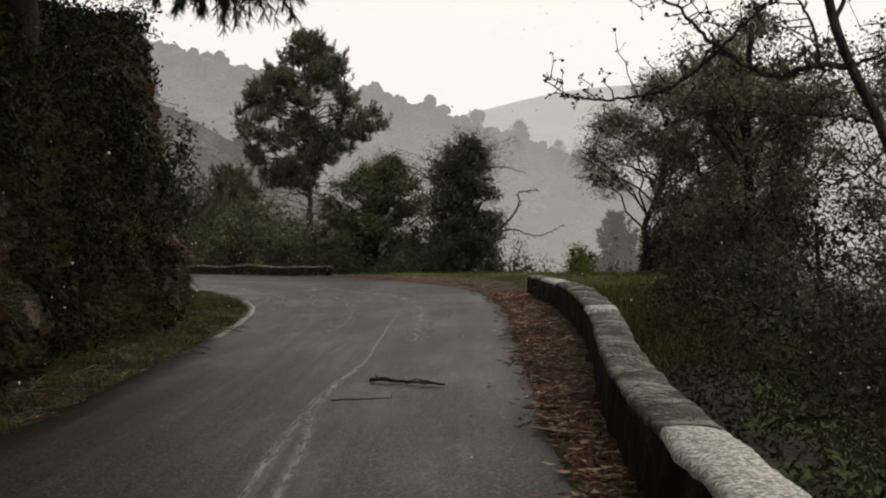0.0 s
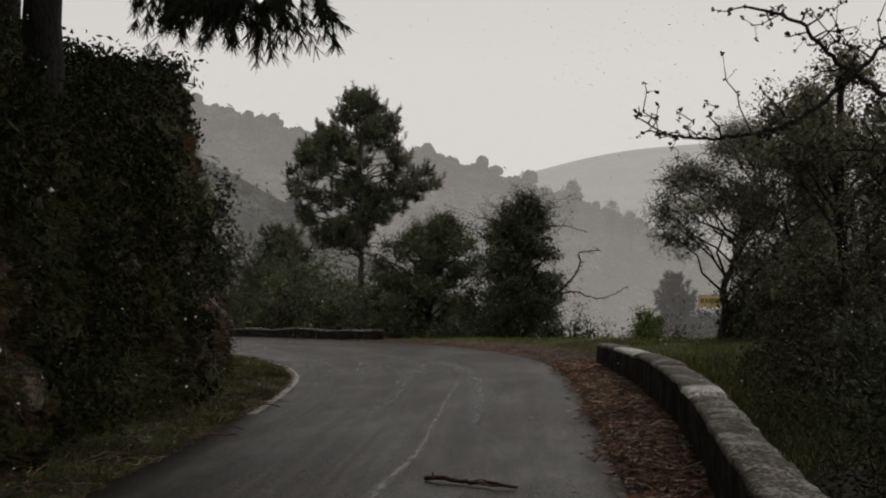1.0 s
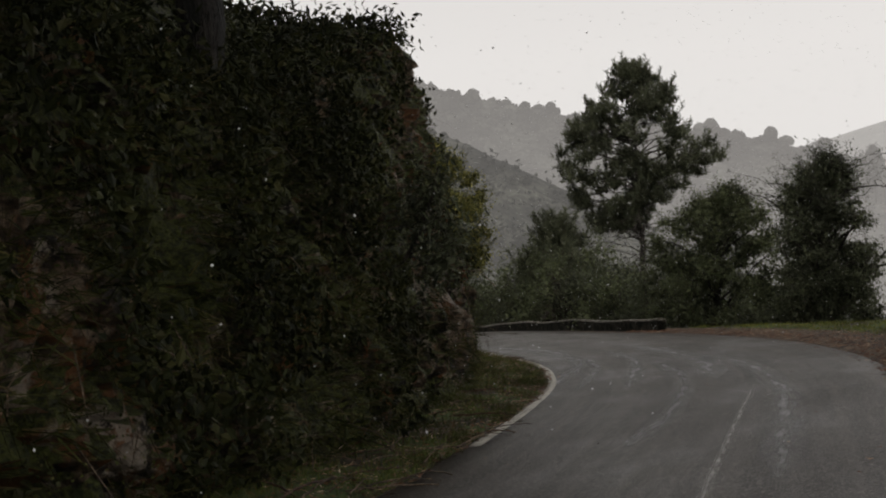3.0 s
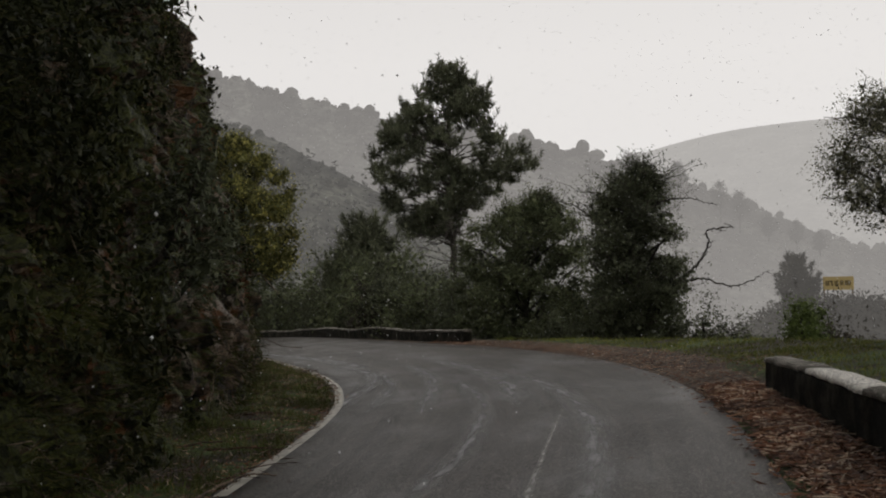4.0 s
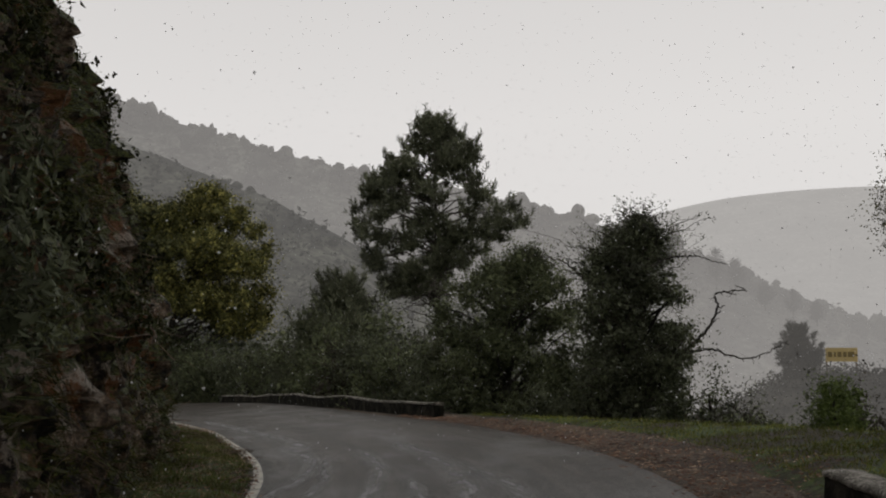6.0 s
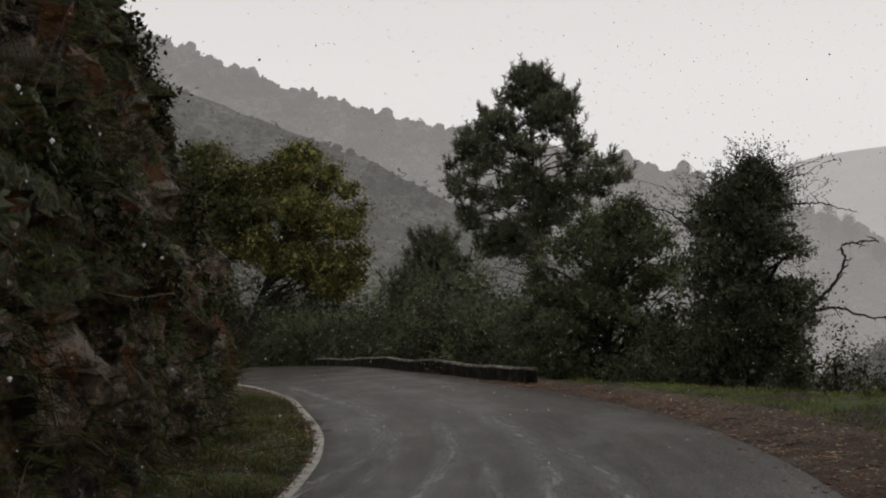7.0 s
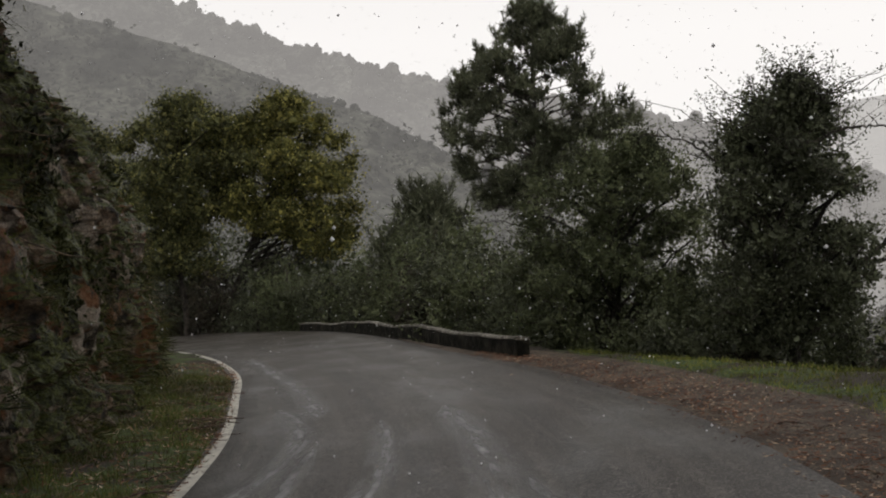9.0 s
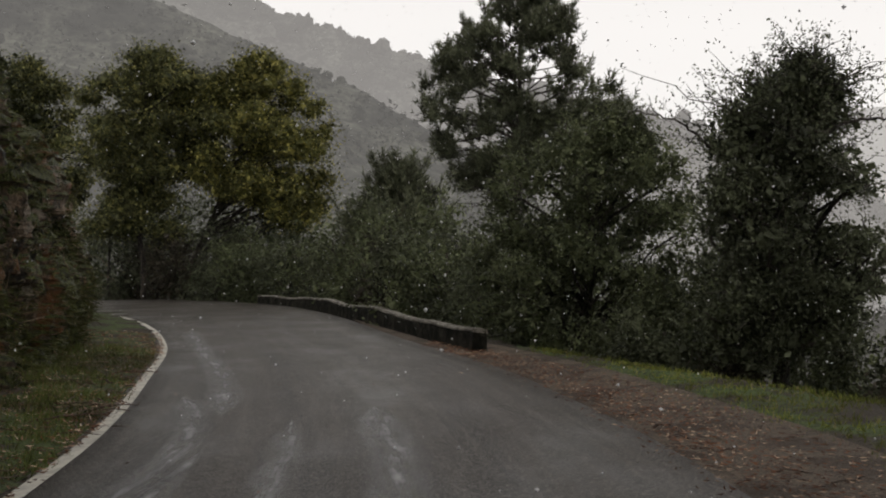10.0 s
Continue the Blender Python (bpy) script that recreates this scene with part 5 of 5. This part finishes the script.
def build_cover():
    rng = np.random.default_rng(99)
    wall_off = lambda y: np.interp(y, [0, 6, 10.5, 14, 21], [0.3, 0.33, 0.55, 0.72, 0.62])
    # dark scrub on the slope below the wall
    p = scatter(rng, 3700, 1.4, 12, 2, 26, lambda x, y, s, q: (s > np.interp(y, [0, 12, 17, 22, 26], [1.0, 1.3, 2.2, 4.2, 5.0])))
    p = np.repeat(p, 9, 0)
    rise = rng.uniform(0, 1, len(p)) ** 1.5
    p = p + rng.normal(size=p.shape) * np.array([0.16, 0.16, 0.05]) + np.array([0, 0, 1.0]) * rise[:, None] * 0.75
    g = Geo()
    g.quads(leaves(rng, p, 0.085, 0.035))
    tagged(part("slope_scrub", g, DARKSCRUB, label="dense brown and green scrub on the slope below the wall", kind="stuff", smooth=False), category="scrub")
    p = scatter(rng, 5000, 1.4, 6, 9, 18, lambda x, y, s, q: (s > 0.98) & (rng.random(len(x)) < np.exp(-(s - 1) * 1.6)))
    p = np.repeat(p, 6, 0) + rng.normal(size=(len(p) * 6, 3)) * np.array([0.06, 0.06, 0])
    g = Geo()
    g.quads(blades(rng, p, 0.2, 0.010, 0.6))
    tagged(part("slope_grass", g, CLIFFGRASS, label="long grass along the back of the wall", kind="stuff", smooth=False), category="grass")
    p = scatter(rng, 7500, 1.2, 8, 1.5, 20, lambda x, y, s, q: s > np.interp(y, [0, 8, 14, 18, 20], [0.75, 0.95, 1.4, 2.4, 3.4]))
    p = np.repeat(p, 9, 0) + rng.normal(size=(len(p) * 9, 3)) * np.array([0.08, 0.08, 0])
    p[:, 2] += rng.uniform(0, 1, len(p)) ** 1.6 * 0.22
    g = Geo()
    g.quads(leaves(rng, p, 0.06, 0.020))
    tagged(part("slope_weeds", g, DARKSCRUB, label="dark matted weeds on the slope behind the wall", kind="stuff", smooth=False), category="weeds")
    g = Geo()
    p = scatter(rng, 420, 1.6, 11, 3, 15, lambda x, y, s, q: s > 2.4)
    for a in p:
        L = rng.uniform(0.5, 1.6)
        g.tube(bent(rng, a, a + np.array([rng.normal() * 0.35, rng.normal() * 0.35, 1]) * L, 0, 0.1, 5), np.linspace(0.010, 0.003, 5), 4)
    tagged(part("slope_stems", g, BARK, label="bare upright stems among the slope scrub", kind="stuff"), category="stems")
    # short grass: meadow past the wall end, and the inner verge
    p = scatter(rng, 20000, -3, 9, 14, 40, lambda x, y, s, q: (s > np.interp(y, [14, 21, 24, 28, 34, 40], [1.0, 0.95, 1.1, 1.0, 0.7, 0.6])) & (s < 6))
    p = np.repeat(p, 4, 0) + rng.normal(size=(len(p) * 4, 3)) * np.array([0.05, 0.05, 0])
    g = Geo()
    g.quads(blades(rng, p, 0.062, 0.012, 0.6))
    tagged(part("meadow_grass", g, MEADOW, label="short green grass past the wall end", kind="stuff", smooth=False), category="grass")
    p = scatter(rng, 85000, -14, -3, 3, 40, lambda x, y, s, q: (q > 0.12) & (q < 2.6) & (rng.random(len(x)) < np.clip(0.38 + 1.6 * fbm(np.stack([x, y, 0 * x], -1), 1.3, 2), 0.05, 1)))
    p = np.repeat(p, 5, 0) + rng.normal(size=(len(p) * 5, 3)) * np.array([0.05, 0.05, 0])
    g = Geo()
    g.quads(blades(rng, p, 0.10 * rng.uniform(0.5, 1.5, len(p)), 0.009, 0.6))
    tagged(part("verge_grass", g, GRASS, label="thin green grass on the verge under the cliff", kind="stuff", smooth=False), category="grass")
    # fallen leaves: thick drift between asphalt and wall, thinner past its end, a few on the inner verge
    def litter(n, x0, x1, y0, y1, keep, name, label, size, heap=0.03, mat=None, slim=0.34):
        p = scatter(rng, n, x0, x1, y0, y1, keep)
        p[:, 2] = np.maximum(p[:, 2], plane_z(p[:, 0], p[:, 1])) + 0.008 + rng.uniform(0, heap, len(p))
        g = Geo()
        g.quads(leaves(rng, p, size, size * slim, flat=0.93))
        tagged(part(name, g, mat or DEADLEAF, label=label, kind="stuff", smooth=False), category="fallen leaves")
    edge_wander = lambda y: 0.10 * np.sin(y * 2.1) + 0.07 * np.sin(y * 5.3 + 1)
    litter(60000, 0.4, 2.2, 2, 22, lambda x, y, s, q: (s > -0.25) & (s < wall_off(y) + 0.03) & (rng.random(len(x)) < np.exp(-np.maximum(0, 0.12 + 0.5 * edge_wander(y) - s) * 14)), "leaf_drift", "thick drift of brown fallen leaves against the wall", 0.085, 0.06, None, 0.45)
    litter(5000, 0.4, 2.2, 2, 22, lambda x, y, s, q: (s > 0.0) & (s < wall_off(y) + 0.02), "straw_litter", "curled bark strips and straw among the fallen leaves", 0.13, 0.075, STRIPS, 0.12)
    def strips(n, x0, x1, y0, y1, keep, name, label):
        p = scatter(rng, n, x0, x1, y0, y1, keep)
        g = Geo()
        for q in p:
            a, L, c = rng.normal() * 1.3, 0.07 + 0.42 * rng.random() ** 3, rng.normal() * 2.8
            t = np.linspace(-0.5, 0.5, 7)
            w = a + c * t
            xy = np.stack([np.cos(w), np.sin(w)], -1) * L / 6
            xy = q[:2] + np.cumsum(xy, 0) - xy.sum(0) / 2
            z = np.maximum(ground_z(xy[:, 0], xy[:, 1]), plane_z(xy[:, 0], xy[:, 1])) + 0.065 + 0.02 * np.sin(t * 3 + c) + rng.uniform(0, 0.015)
            g.tube(np.concatenate([xy, z[:, None]], -1), np.linspace(1, 0.5, 7) * rng.uniform(0.003, 0.008), 5)
        tagged(part(name, g, STRIPS, label=label, kind="stuff"), category="bark strips")

    strips(1300, 0.5, 2.0, 2.5, 21, lambda x, y, s, q: (s > 0.05) & (s < wall_off(y) - 0.02), "curled_strips", "long curled bark strips lying on the leaf drift")
    litter(9000, -14, -2.8, 3, 34, lambda x, y, s, q: (q > 0.05) & (q < 1.3), "straw_litter", "bark strips and straw strewn on the verge below the cliff", 0.22, 0.05, STRIPS, 0.07)
    litter(95000, -5, 2.6, 21, 42, lambda x, y, s, q: (s > -0.3) & (s < np.interp(y, [21, 24, 29, 34, 40], [1.2, 1.6, 1.35, 1.0, 0.5])) & (rng.random(len(x)) < np.exp(-np.maximum(0, 0.1 + 0.5 * edge_wander(y) - s) * 10) * np.exp(-np.maximum(0, s) * 0.9) * 0.8), "leaf_drift", "scattered brown leaves along the road edge", 0.052, 0.03)
    litter(90000, -14, -2.8, 3, 45, lambda x, y, s, q: (q > 0.02) & (q < 2.0) & (rng.random(len(x)) < 0.28 + 0.72 * np.exp(-np.maximum(q, 0) * 2.2)), "verge_leaves", "brown leaves and litter along the inner verge", 0.065, 0.03)
    litter(2200, -9, 1.2, 3, 40, lambda x, y, s, q: (s < 0) & (q < 0) & (rng.random(len(x)) < 0.06 + 0.5 * np.exp(np.maximum(s, q) * 3)), "loose_leaves", "few stray leaves and crumbs on the asphalt", 0.05, 0.006)


build_cover()


def twig_thing(nodes, r, mat, label, seed, side=3):
    rng = np.random.default_rng(seed)
    nodes = np.array(nodes, float)
    at = nodes[0].copy()
    g = Geo()
    p = smooth_line(nodes - at, 0.05)
    p[1:-1] += rng.normal(size=p[1:-1].shape) * r * 0.4
    g.tube(p, np.linspace(r, r * 0.5, len(p)), 6)
    for _ in range(side):
        i = rng.integers(0, len(p))
        e = p[i] + np.array([rng.normal() * 0.1, rng.normal() * 0.12, abs(rng.normal()) * 0.03])
        g.tube(bent(rng, p[i], e, 0, 0.1, 4), np.linspace(r * 0.5, r * 0.2, 4), 5)
    ob = part("fallen_twig", g, mat, smooth=True)
    ob.location = at
    return tagged(ob, label, "twig", "fallen twigs")


pz = lambda x, y, dz=0.02: (x, y, float(plane_z(x, y)) + dz)
twig_thing([pz(-0.6, 10.85), pz(-0.45, 10.7, 0.035), pz(-0.28, 10.55, 0.02), pz(-0.1, 10.35, 0.035), pz(0.08, 10.2)], 0.02, STICK, "wet brown broken branch lying across the asphalt", 1, 6)
twig_thing([pz(-0.85, 9.75), pz(-0.6, 9.68), pz(-0.35, 9.62)], 0.008, STICK, "thin wet twig on the asphalt", 2, 2)
twr = np.random.default_rng(44)
for i in range(130):
    y = twr.uniform(6, 36)
    lx = np.interp(y, left_line[:, 1], left_line[:, 0])
    x = lx - abs(twr.normal()) * 0.7 - 0.05
    a = twr.uniform(0, np.pi)
    L = twr.uniform(0.12, 0.75)
    z = float(ground_z(x, y)) + 0.03
    d = np.array([np.cos(a), np.sin(a), 0]) * L
    twig_thing([(x, y, z), (x + d[0] * 0.5, y + d[1] * 0.5, z + 0.02), (x + d[0], y + d[1], z)], twr.uniform(0.005, 0.013), (DEADWOOD, STICK)[i % 2], "dry broken twig on the verge below the cliff", 500 + i, 2)
for i in range(34):
    y = twr.uniform(7, 17)
    x = np.interp(y, left_line[:, 1], left_line[:, 0]) - twr.uniform(0.1, 0.85)
    a = np.pi / 2 + twr.normal() * 0.45
    d = np.array([np.cos(a), np.sin(a)]) * twr.uniform(0.5, 1.3)
    spot = lambda f, dz: (x + d[0] * f, y + d[1] * f, float(ground_z(x + d[0] * f, y + d[1] * f)) + dz)
    twig_thing([spot(0, 0.03), spot(0.5, 0.09), spot(1, 0.04)], twr.uniform(0.006, 0.014), (DEADWOOD, DEADWOOD, STICK)[i % 3], "long dry stalk fallen on the verge", 700 + i, 3)
for i in range(46):
    y = twr.uniform(5, 33)
    rx = np.interp(y, right_line[:, 1], right_line[:, 0])
    x = rx + twr.uniform(0.1, 0.6)
    a = twr.uniform(0, np.pi)
    L = twr.uniform(0.1, 0.45)
    z = float(ground_z(x, y)) + 0.06
    d = np.array([np.cos(a), np.sin(a), 0]) * L
    twig_thing([(x, y, z), (x + d[0] * 0.5, y + d[1] * 0.5, z + 0.02), (x + d[0], y + d[1], z)], twr.uniform(0.005, 0.011), (DEADWOOD, STICK)[i % 2], "dry twig among the fallen leaves", 600 + i, 2)


# ---- distance ----
def hillside(name, profile, y, depth, foot, mat, label, crowns, size, seed, ridge_trees=0, scrub=0, rough=0.0):
    """A wooded hill: slope with bumps, and clumps of tree crowns on it. profile: (x, ridge height)."""
    rng = np.random.default_rng(seed)
    xs = np.linspace(profile[0][0], profile[-1][0], 220)
    px, pzv = np.array(profile).T
    ridge = np.interp(xs, px, pzv)
    ridge = np.convolve(np.pad(ridge, 5, mode="edge"), np.ones(11) / 11, "valid")
    ridge = ridge + rough * fbm(np.stack([xs / (7 * size + 6), 0 * xs + seed, 0 * xs], -1), 1.0, 4)
    vs = np.linspace(0, 1, 40)
    X = np.repeat(xs[:, None], 40, 1)
    Y = y + depth * (vs - 1)[None] + 0 * X
    Z = foot + (ridge[:, None] - foot) * (vs ** 0.85)[None]
    Z = Z + fbm(np.stack([X, Y, 0 * X], -1), 3.0 / depth, 4).reshape(X.shape) * depth * 0.03 * np.sin(vs * np.pi)[None]
    tail = np.stack([X[:, -1], Y[:, -1] + depth, np.full(220, float(foot))], -1)[:, None]
    g = Geo()
    g.grid(np.concatenate([np.stack([X, Y, Z], -1), tail], 1))
    hill = tagged(part(name, g, mat, label=label, kind="structure"), category="hill")
    # tree crowns: a few rough masses each, with loose sprays at their edge
    g = Geo()
    rows = np.concatenate([(rng.uniform(0.25, 1, crowns) * 39).astype(int), rng.integers(36, 40, size=ridge_trees)])
    n = len(rows)
    i = np.r_[rng.integers(220, size=crowns), np.linspace(3, 216, ridge_trees).astype(int) if ridge_trees else np.zeros(0, int)]
    r = size * (0.4 + 0.9 * rng.uniform(0, 1, n) ** 2) * (1 + 0.35 * fbm(np.stack([X[i, rows] / (size * 9), np.zeros(n), np.zeros(n)], -1), 1.0, 2))
    r[crowns:] *= 1.12
    base = np.stack([X[i, rows] + rng.normal(size=n) * size * 0.5, Y[i, rows] + rng.normal(size=n) * size, Z[i, rows]], -1)
    base[crowns:, 2] -= 0.38 * r[crowns:]
    lat, lon = np.meshgrid(np.linspace(0.3, np.pi - 0.9, 4), np.linspace(0, 2 * np.pi, 7, endpoint=False), indexing="ij")
    ball = np.stack([np.sin(lat) * np.cos(lon), np.sin(lat) * np.sin(lon), np.cos(lat)], -1).reshape(-1, 3)
    idx = np.arange(28).reshape(4, 7)
    nxt = np.roll(idx, -1, 1)
    faces = np.concatenate([np.stack([idx[:-1], idx[1:], nxt[1:], nxt[:-1]], -1).reshape(-1, 4), [[0, 2, 4, 5]]])
    for _ in range(2):
        c = base + rng.normal(size=(n, 3)) * np.array([0.5, 0.5, 0.28]) * r[:, None] + np.array([0, 0, 0.12]) * r[:, None]
        rr = r * rng.uniform(0.55, 0.95, n)
        v = c[:, None] + ball[None] * rr[:, None, None] * rng.uniform(0.8, 1.2, (n, 28, 1)) * np.stack([np.full(n, 0.9), np.full(n, 0.9), rng.uniform(0.65, 1.0, n)], -1)[:, None]
        g.add(v.reshape(-1, 3), (faces[None] + 28 * np.arange(n)[:, None, None]).reshape(-1, 4))
        d = unit(rng, n * 6) * np.repeat(rr, 6)[:, None] * rng.uniform(0.8, 1.15, (n * 6, 1))
        g.quads(leaves(rng, np.repeat(c, 6, 0) + d, 0.22 * size, 0.16 * size))
    # low scrub all over the slope
    k = rng.integers(220, size=scrub)
    f = (rng.uniform(0.1, 1, scrub) * 39).astype(int)
    q = np.stack([X[k, f], Y[k, f], Z[k, f]], -1) + rng.normal(size=(scrub, 3)) * np.array([1.2, 1.2, 0.25]) * size
    q = np.repeat(q, 5, 0) + rng.normal(size=(scrub * 5, 3)) * 0.5 * size
    g.quads(leaves(rng, q, 0.8 * size, 0.5 * size))
    tagged(part("hill_forest", g, mat, label="misty woods covering the hill", kind="stuff"), category="forest")


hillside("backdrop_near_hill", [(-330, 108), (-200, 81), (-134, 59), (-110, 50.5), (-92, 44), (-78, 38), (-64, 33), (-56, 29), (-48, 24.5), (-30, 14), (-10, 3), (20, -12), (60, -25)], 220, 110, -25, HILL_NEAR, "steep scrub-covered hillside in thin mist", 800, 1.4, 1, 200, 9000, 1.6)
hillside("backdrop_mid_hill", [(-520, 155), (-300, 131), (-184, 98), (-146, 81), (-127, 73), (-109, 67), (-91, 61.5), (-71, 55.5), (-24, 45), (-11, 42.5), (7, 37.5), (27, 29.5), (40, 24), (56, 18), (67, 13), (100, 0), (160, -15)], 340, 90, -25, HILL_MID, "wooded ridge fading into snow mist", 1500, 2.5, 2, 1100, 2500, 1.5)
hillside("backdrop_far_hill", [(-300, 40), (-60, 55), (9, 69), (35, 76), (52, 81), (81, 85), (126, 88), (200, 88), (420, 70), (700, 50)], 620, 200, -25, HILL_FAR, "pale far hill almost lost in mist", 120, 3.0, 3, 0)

# shrub hump with a yellow board

def far_scrub():
    rng = np.random.default_rng(123)
    g = Geo()
    top = np.interp(np.linspace(4, 40, 60), [4, 8, 11, 15, 17, 19, 23, 27, 31, 40], [-5, -3.5, -1.6, 0.6, 1.0, 1.25, 1.0, -0.7, -1.4, -2.5])
    X = np.repeat(np.linspace(4, 40, 60)[:, None], 14, 1)
    Y = np.linspace(96, 118, 14)[None] + 0 * X
    Z = -11 + (top[:, None] + 10) * np.sin(np.linspace(0.15, 2.4, 14))[None]
    g.grid(np.stack([X, Y, Z], -1))
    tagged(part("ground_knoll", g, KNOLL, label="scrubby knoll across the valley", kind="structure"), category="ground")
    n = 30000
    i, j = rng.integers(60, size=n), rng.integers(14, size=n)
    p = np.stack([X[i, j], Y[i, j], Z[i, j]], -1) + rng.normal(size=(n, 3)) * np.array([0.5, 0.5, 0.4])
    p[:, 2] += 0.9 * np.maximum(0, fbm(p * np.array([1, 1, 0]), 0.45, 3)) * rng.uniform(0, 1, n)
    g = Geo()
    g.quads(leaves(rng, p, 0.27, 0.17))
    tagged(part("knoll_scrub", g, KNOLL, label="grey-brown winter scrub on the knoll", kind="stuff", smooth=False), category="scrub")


far_scrub()
# mist over these trees is emission inside their material
VALLEY = painted_haze("ridge_trees_haze_glow", (0.04, 0.042, 0.036), (0.37, 0.36, 0.355), -20, 30, 0.64, 0.58)
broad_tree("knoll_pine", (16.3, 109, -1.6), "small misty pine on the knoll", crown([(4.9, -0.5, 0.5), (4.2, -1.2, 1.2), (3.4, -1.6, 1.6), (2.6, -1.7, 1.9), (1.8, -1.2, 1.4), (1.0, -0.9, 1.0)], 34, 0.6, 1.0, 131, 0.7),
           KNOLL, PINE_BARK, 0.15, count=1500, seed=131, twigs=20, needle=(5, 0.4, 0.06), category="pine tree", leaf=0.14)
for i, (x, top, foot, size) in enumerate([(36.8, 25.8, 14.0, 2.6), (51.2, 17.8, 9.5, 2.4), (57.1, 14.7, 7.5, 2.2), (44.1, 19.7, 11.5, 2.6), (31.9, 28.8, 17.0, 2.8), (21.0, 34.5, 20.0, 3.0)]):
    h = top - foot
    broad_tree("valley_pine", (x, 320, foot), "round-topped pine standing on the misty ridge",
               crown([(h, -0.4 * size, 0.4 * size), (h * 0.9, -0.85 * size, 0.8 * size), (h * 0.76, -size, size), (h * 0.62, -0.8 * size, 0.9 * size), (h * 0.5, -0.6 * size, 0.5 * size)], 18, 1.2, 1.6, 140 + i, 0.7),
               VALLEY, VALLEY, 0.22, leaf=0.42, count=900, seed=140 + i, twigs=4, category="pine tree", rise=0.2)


def yellow_board():
    at = (20.35, 112.0, 0.15)
    ob = thing("sign_board", at, "yellow sign board with dark lettering on the knoll", "sign")
    def box(x0, x1, y0, y1, z0, z1):
        g = Geo()
        v = np.array([(x, y, z) for x in (x0, x1) for y in (y0, y1) for z in (z0, z1)], float)
        g.add(v, [[0, 1, 3, 2], [4, 6, 7, 5], [0, 4, 5, 1], [2, 3, 7, 6], [0, 2, 6, 4], [1, 5, 7, 3]])
        return g
    panel = part("panel", box(-1.3, 1.3, 0, 0.06, 0.85, 2.0), YELLOW, ob, smooth=False)
    for x in (-1.2, 1.2):
        part("post", box(x - 0.06, x + 0.06, 0.07, 0.17, -1.6, 1.8), DEADWOOD, ob, smooth=False)
    for a, b in ((-1.1, -0.75), (-0.62, -0.45), (-0.33, 0.0), (0.13, 0.42), (0.52, 1.05)):
        part("lettering_bar", box(a, b, -0.02, -0.005, 1.22, 1.66), INK, panel, smooth=False)


yellow_board()


def falling_snow():
    """Light snow in the air, kept clear of the camera's line."""
    rng = np.random.default_rng(2024)
    line = np.array([(x, y) for _, (x, y, _z), _t, _r in PATH])
    corner = np.array([(1, 0, 0), (-1, 0, 0), (0, 1, 0), (0, -1, 0), (0, 0, 1), (0, 0, -1)], float)
    f = np.array([(0, 2, 4, 4), (2, 1, 4, 4), (1, 3, 4, 4), (3, 0, 4, 4), (2, 0, 5, 5), (1, 2, 5, 5), (3, 1, 5, 5), (0, 3, 5, 5)])

    def flakes(p, r):
        g = Geo()
        v = p[:, None] + r[:, None, None] * corner[None] * rng.uniform(0.6, 1.3, (len(p), 6, 1))
        g.add(v.reshape(-1, 3), (f[None] + 6 * np.arange(len(p))[:, None, None]).reshape(-1, 4))
        return g

    n = 10500
    p = np.stack([rng.uniform(-9, 9, n), 1.5 + 44 * rng.uniform(0, 1, n) ** 0.8, rng.uniform(0.3, 9, n)], -1)
    near = np.min(np.hypot(p[:, None, 0] - line[None, :, 0], p[:, None, 1] - line[None, :, 1]), 1)
    p = p[(near > 1.3) & (p[:, 2] > ground_z(p[:, 0], p[:, 1]) + 0.3)]
    foot = np.interp(p[:, 1], cliff_line[:, 1], cliff_line[:, 0])
    p = p[p[:, 0] > foot + 0.3]
    tagged(part("falling_snow", flakes(p, 0.006 * rng.uniform(0.5, 1.7, len(p))), SNOW, label="light snowflakes drifting in the air", kind="stuff", smooth=False), category="snow")


SNOW, _, _, sb = material("snowflake")
sb.inputs["Base Color"].default_value, sb.inputs["Roughness"].default_value = (0.85, 0.85, 0.87, 1), 0.8
falling_snow()
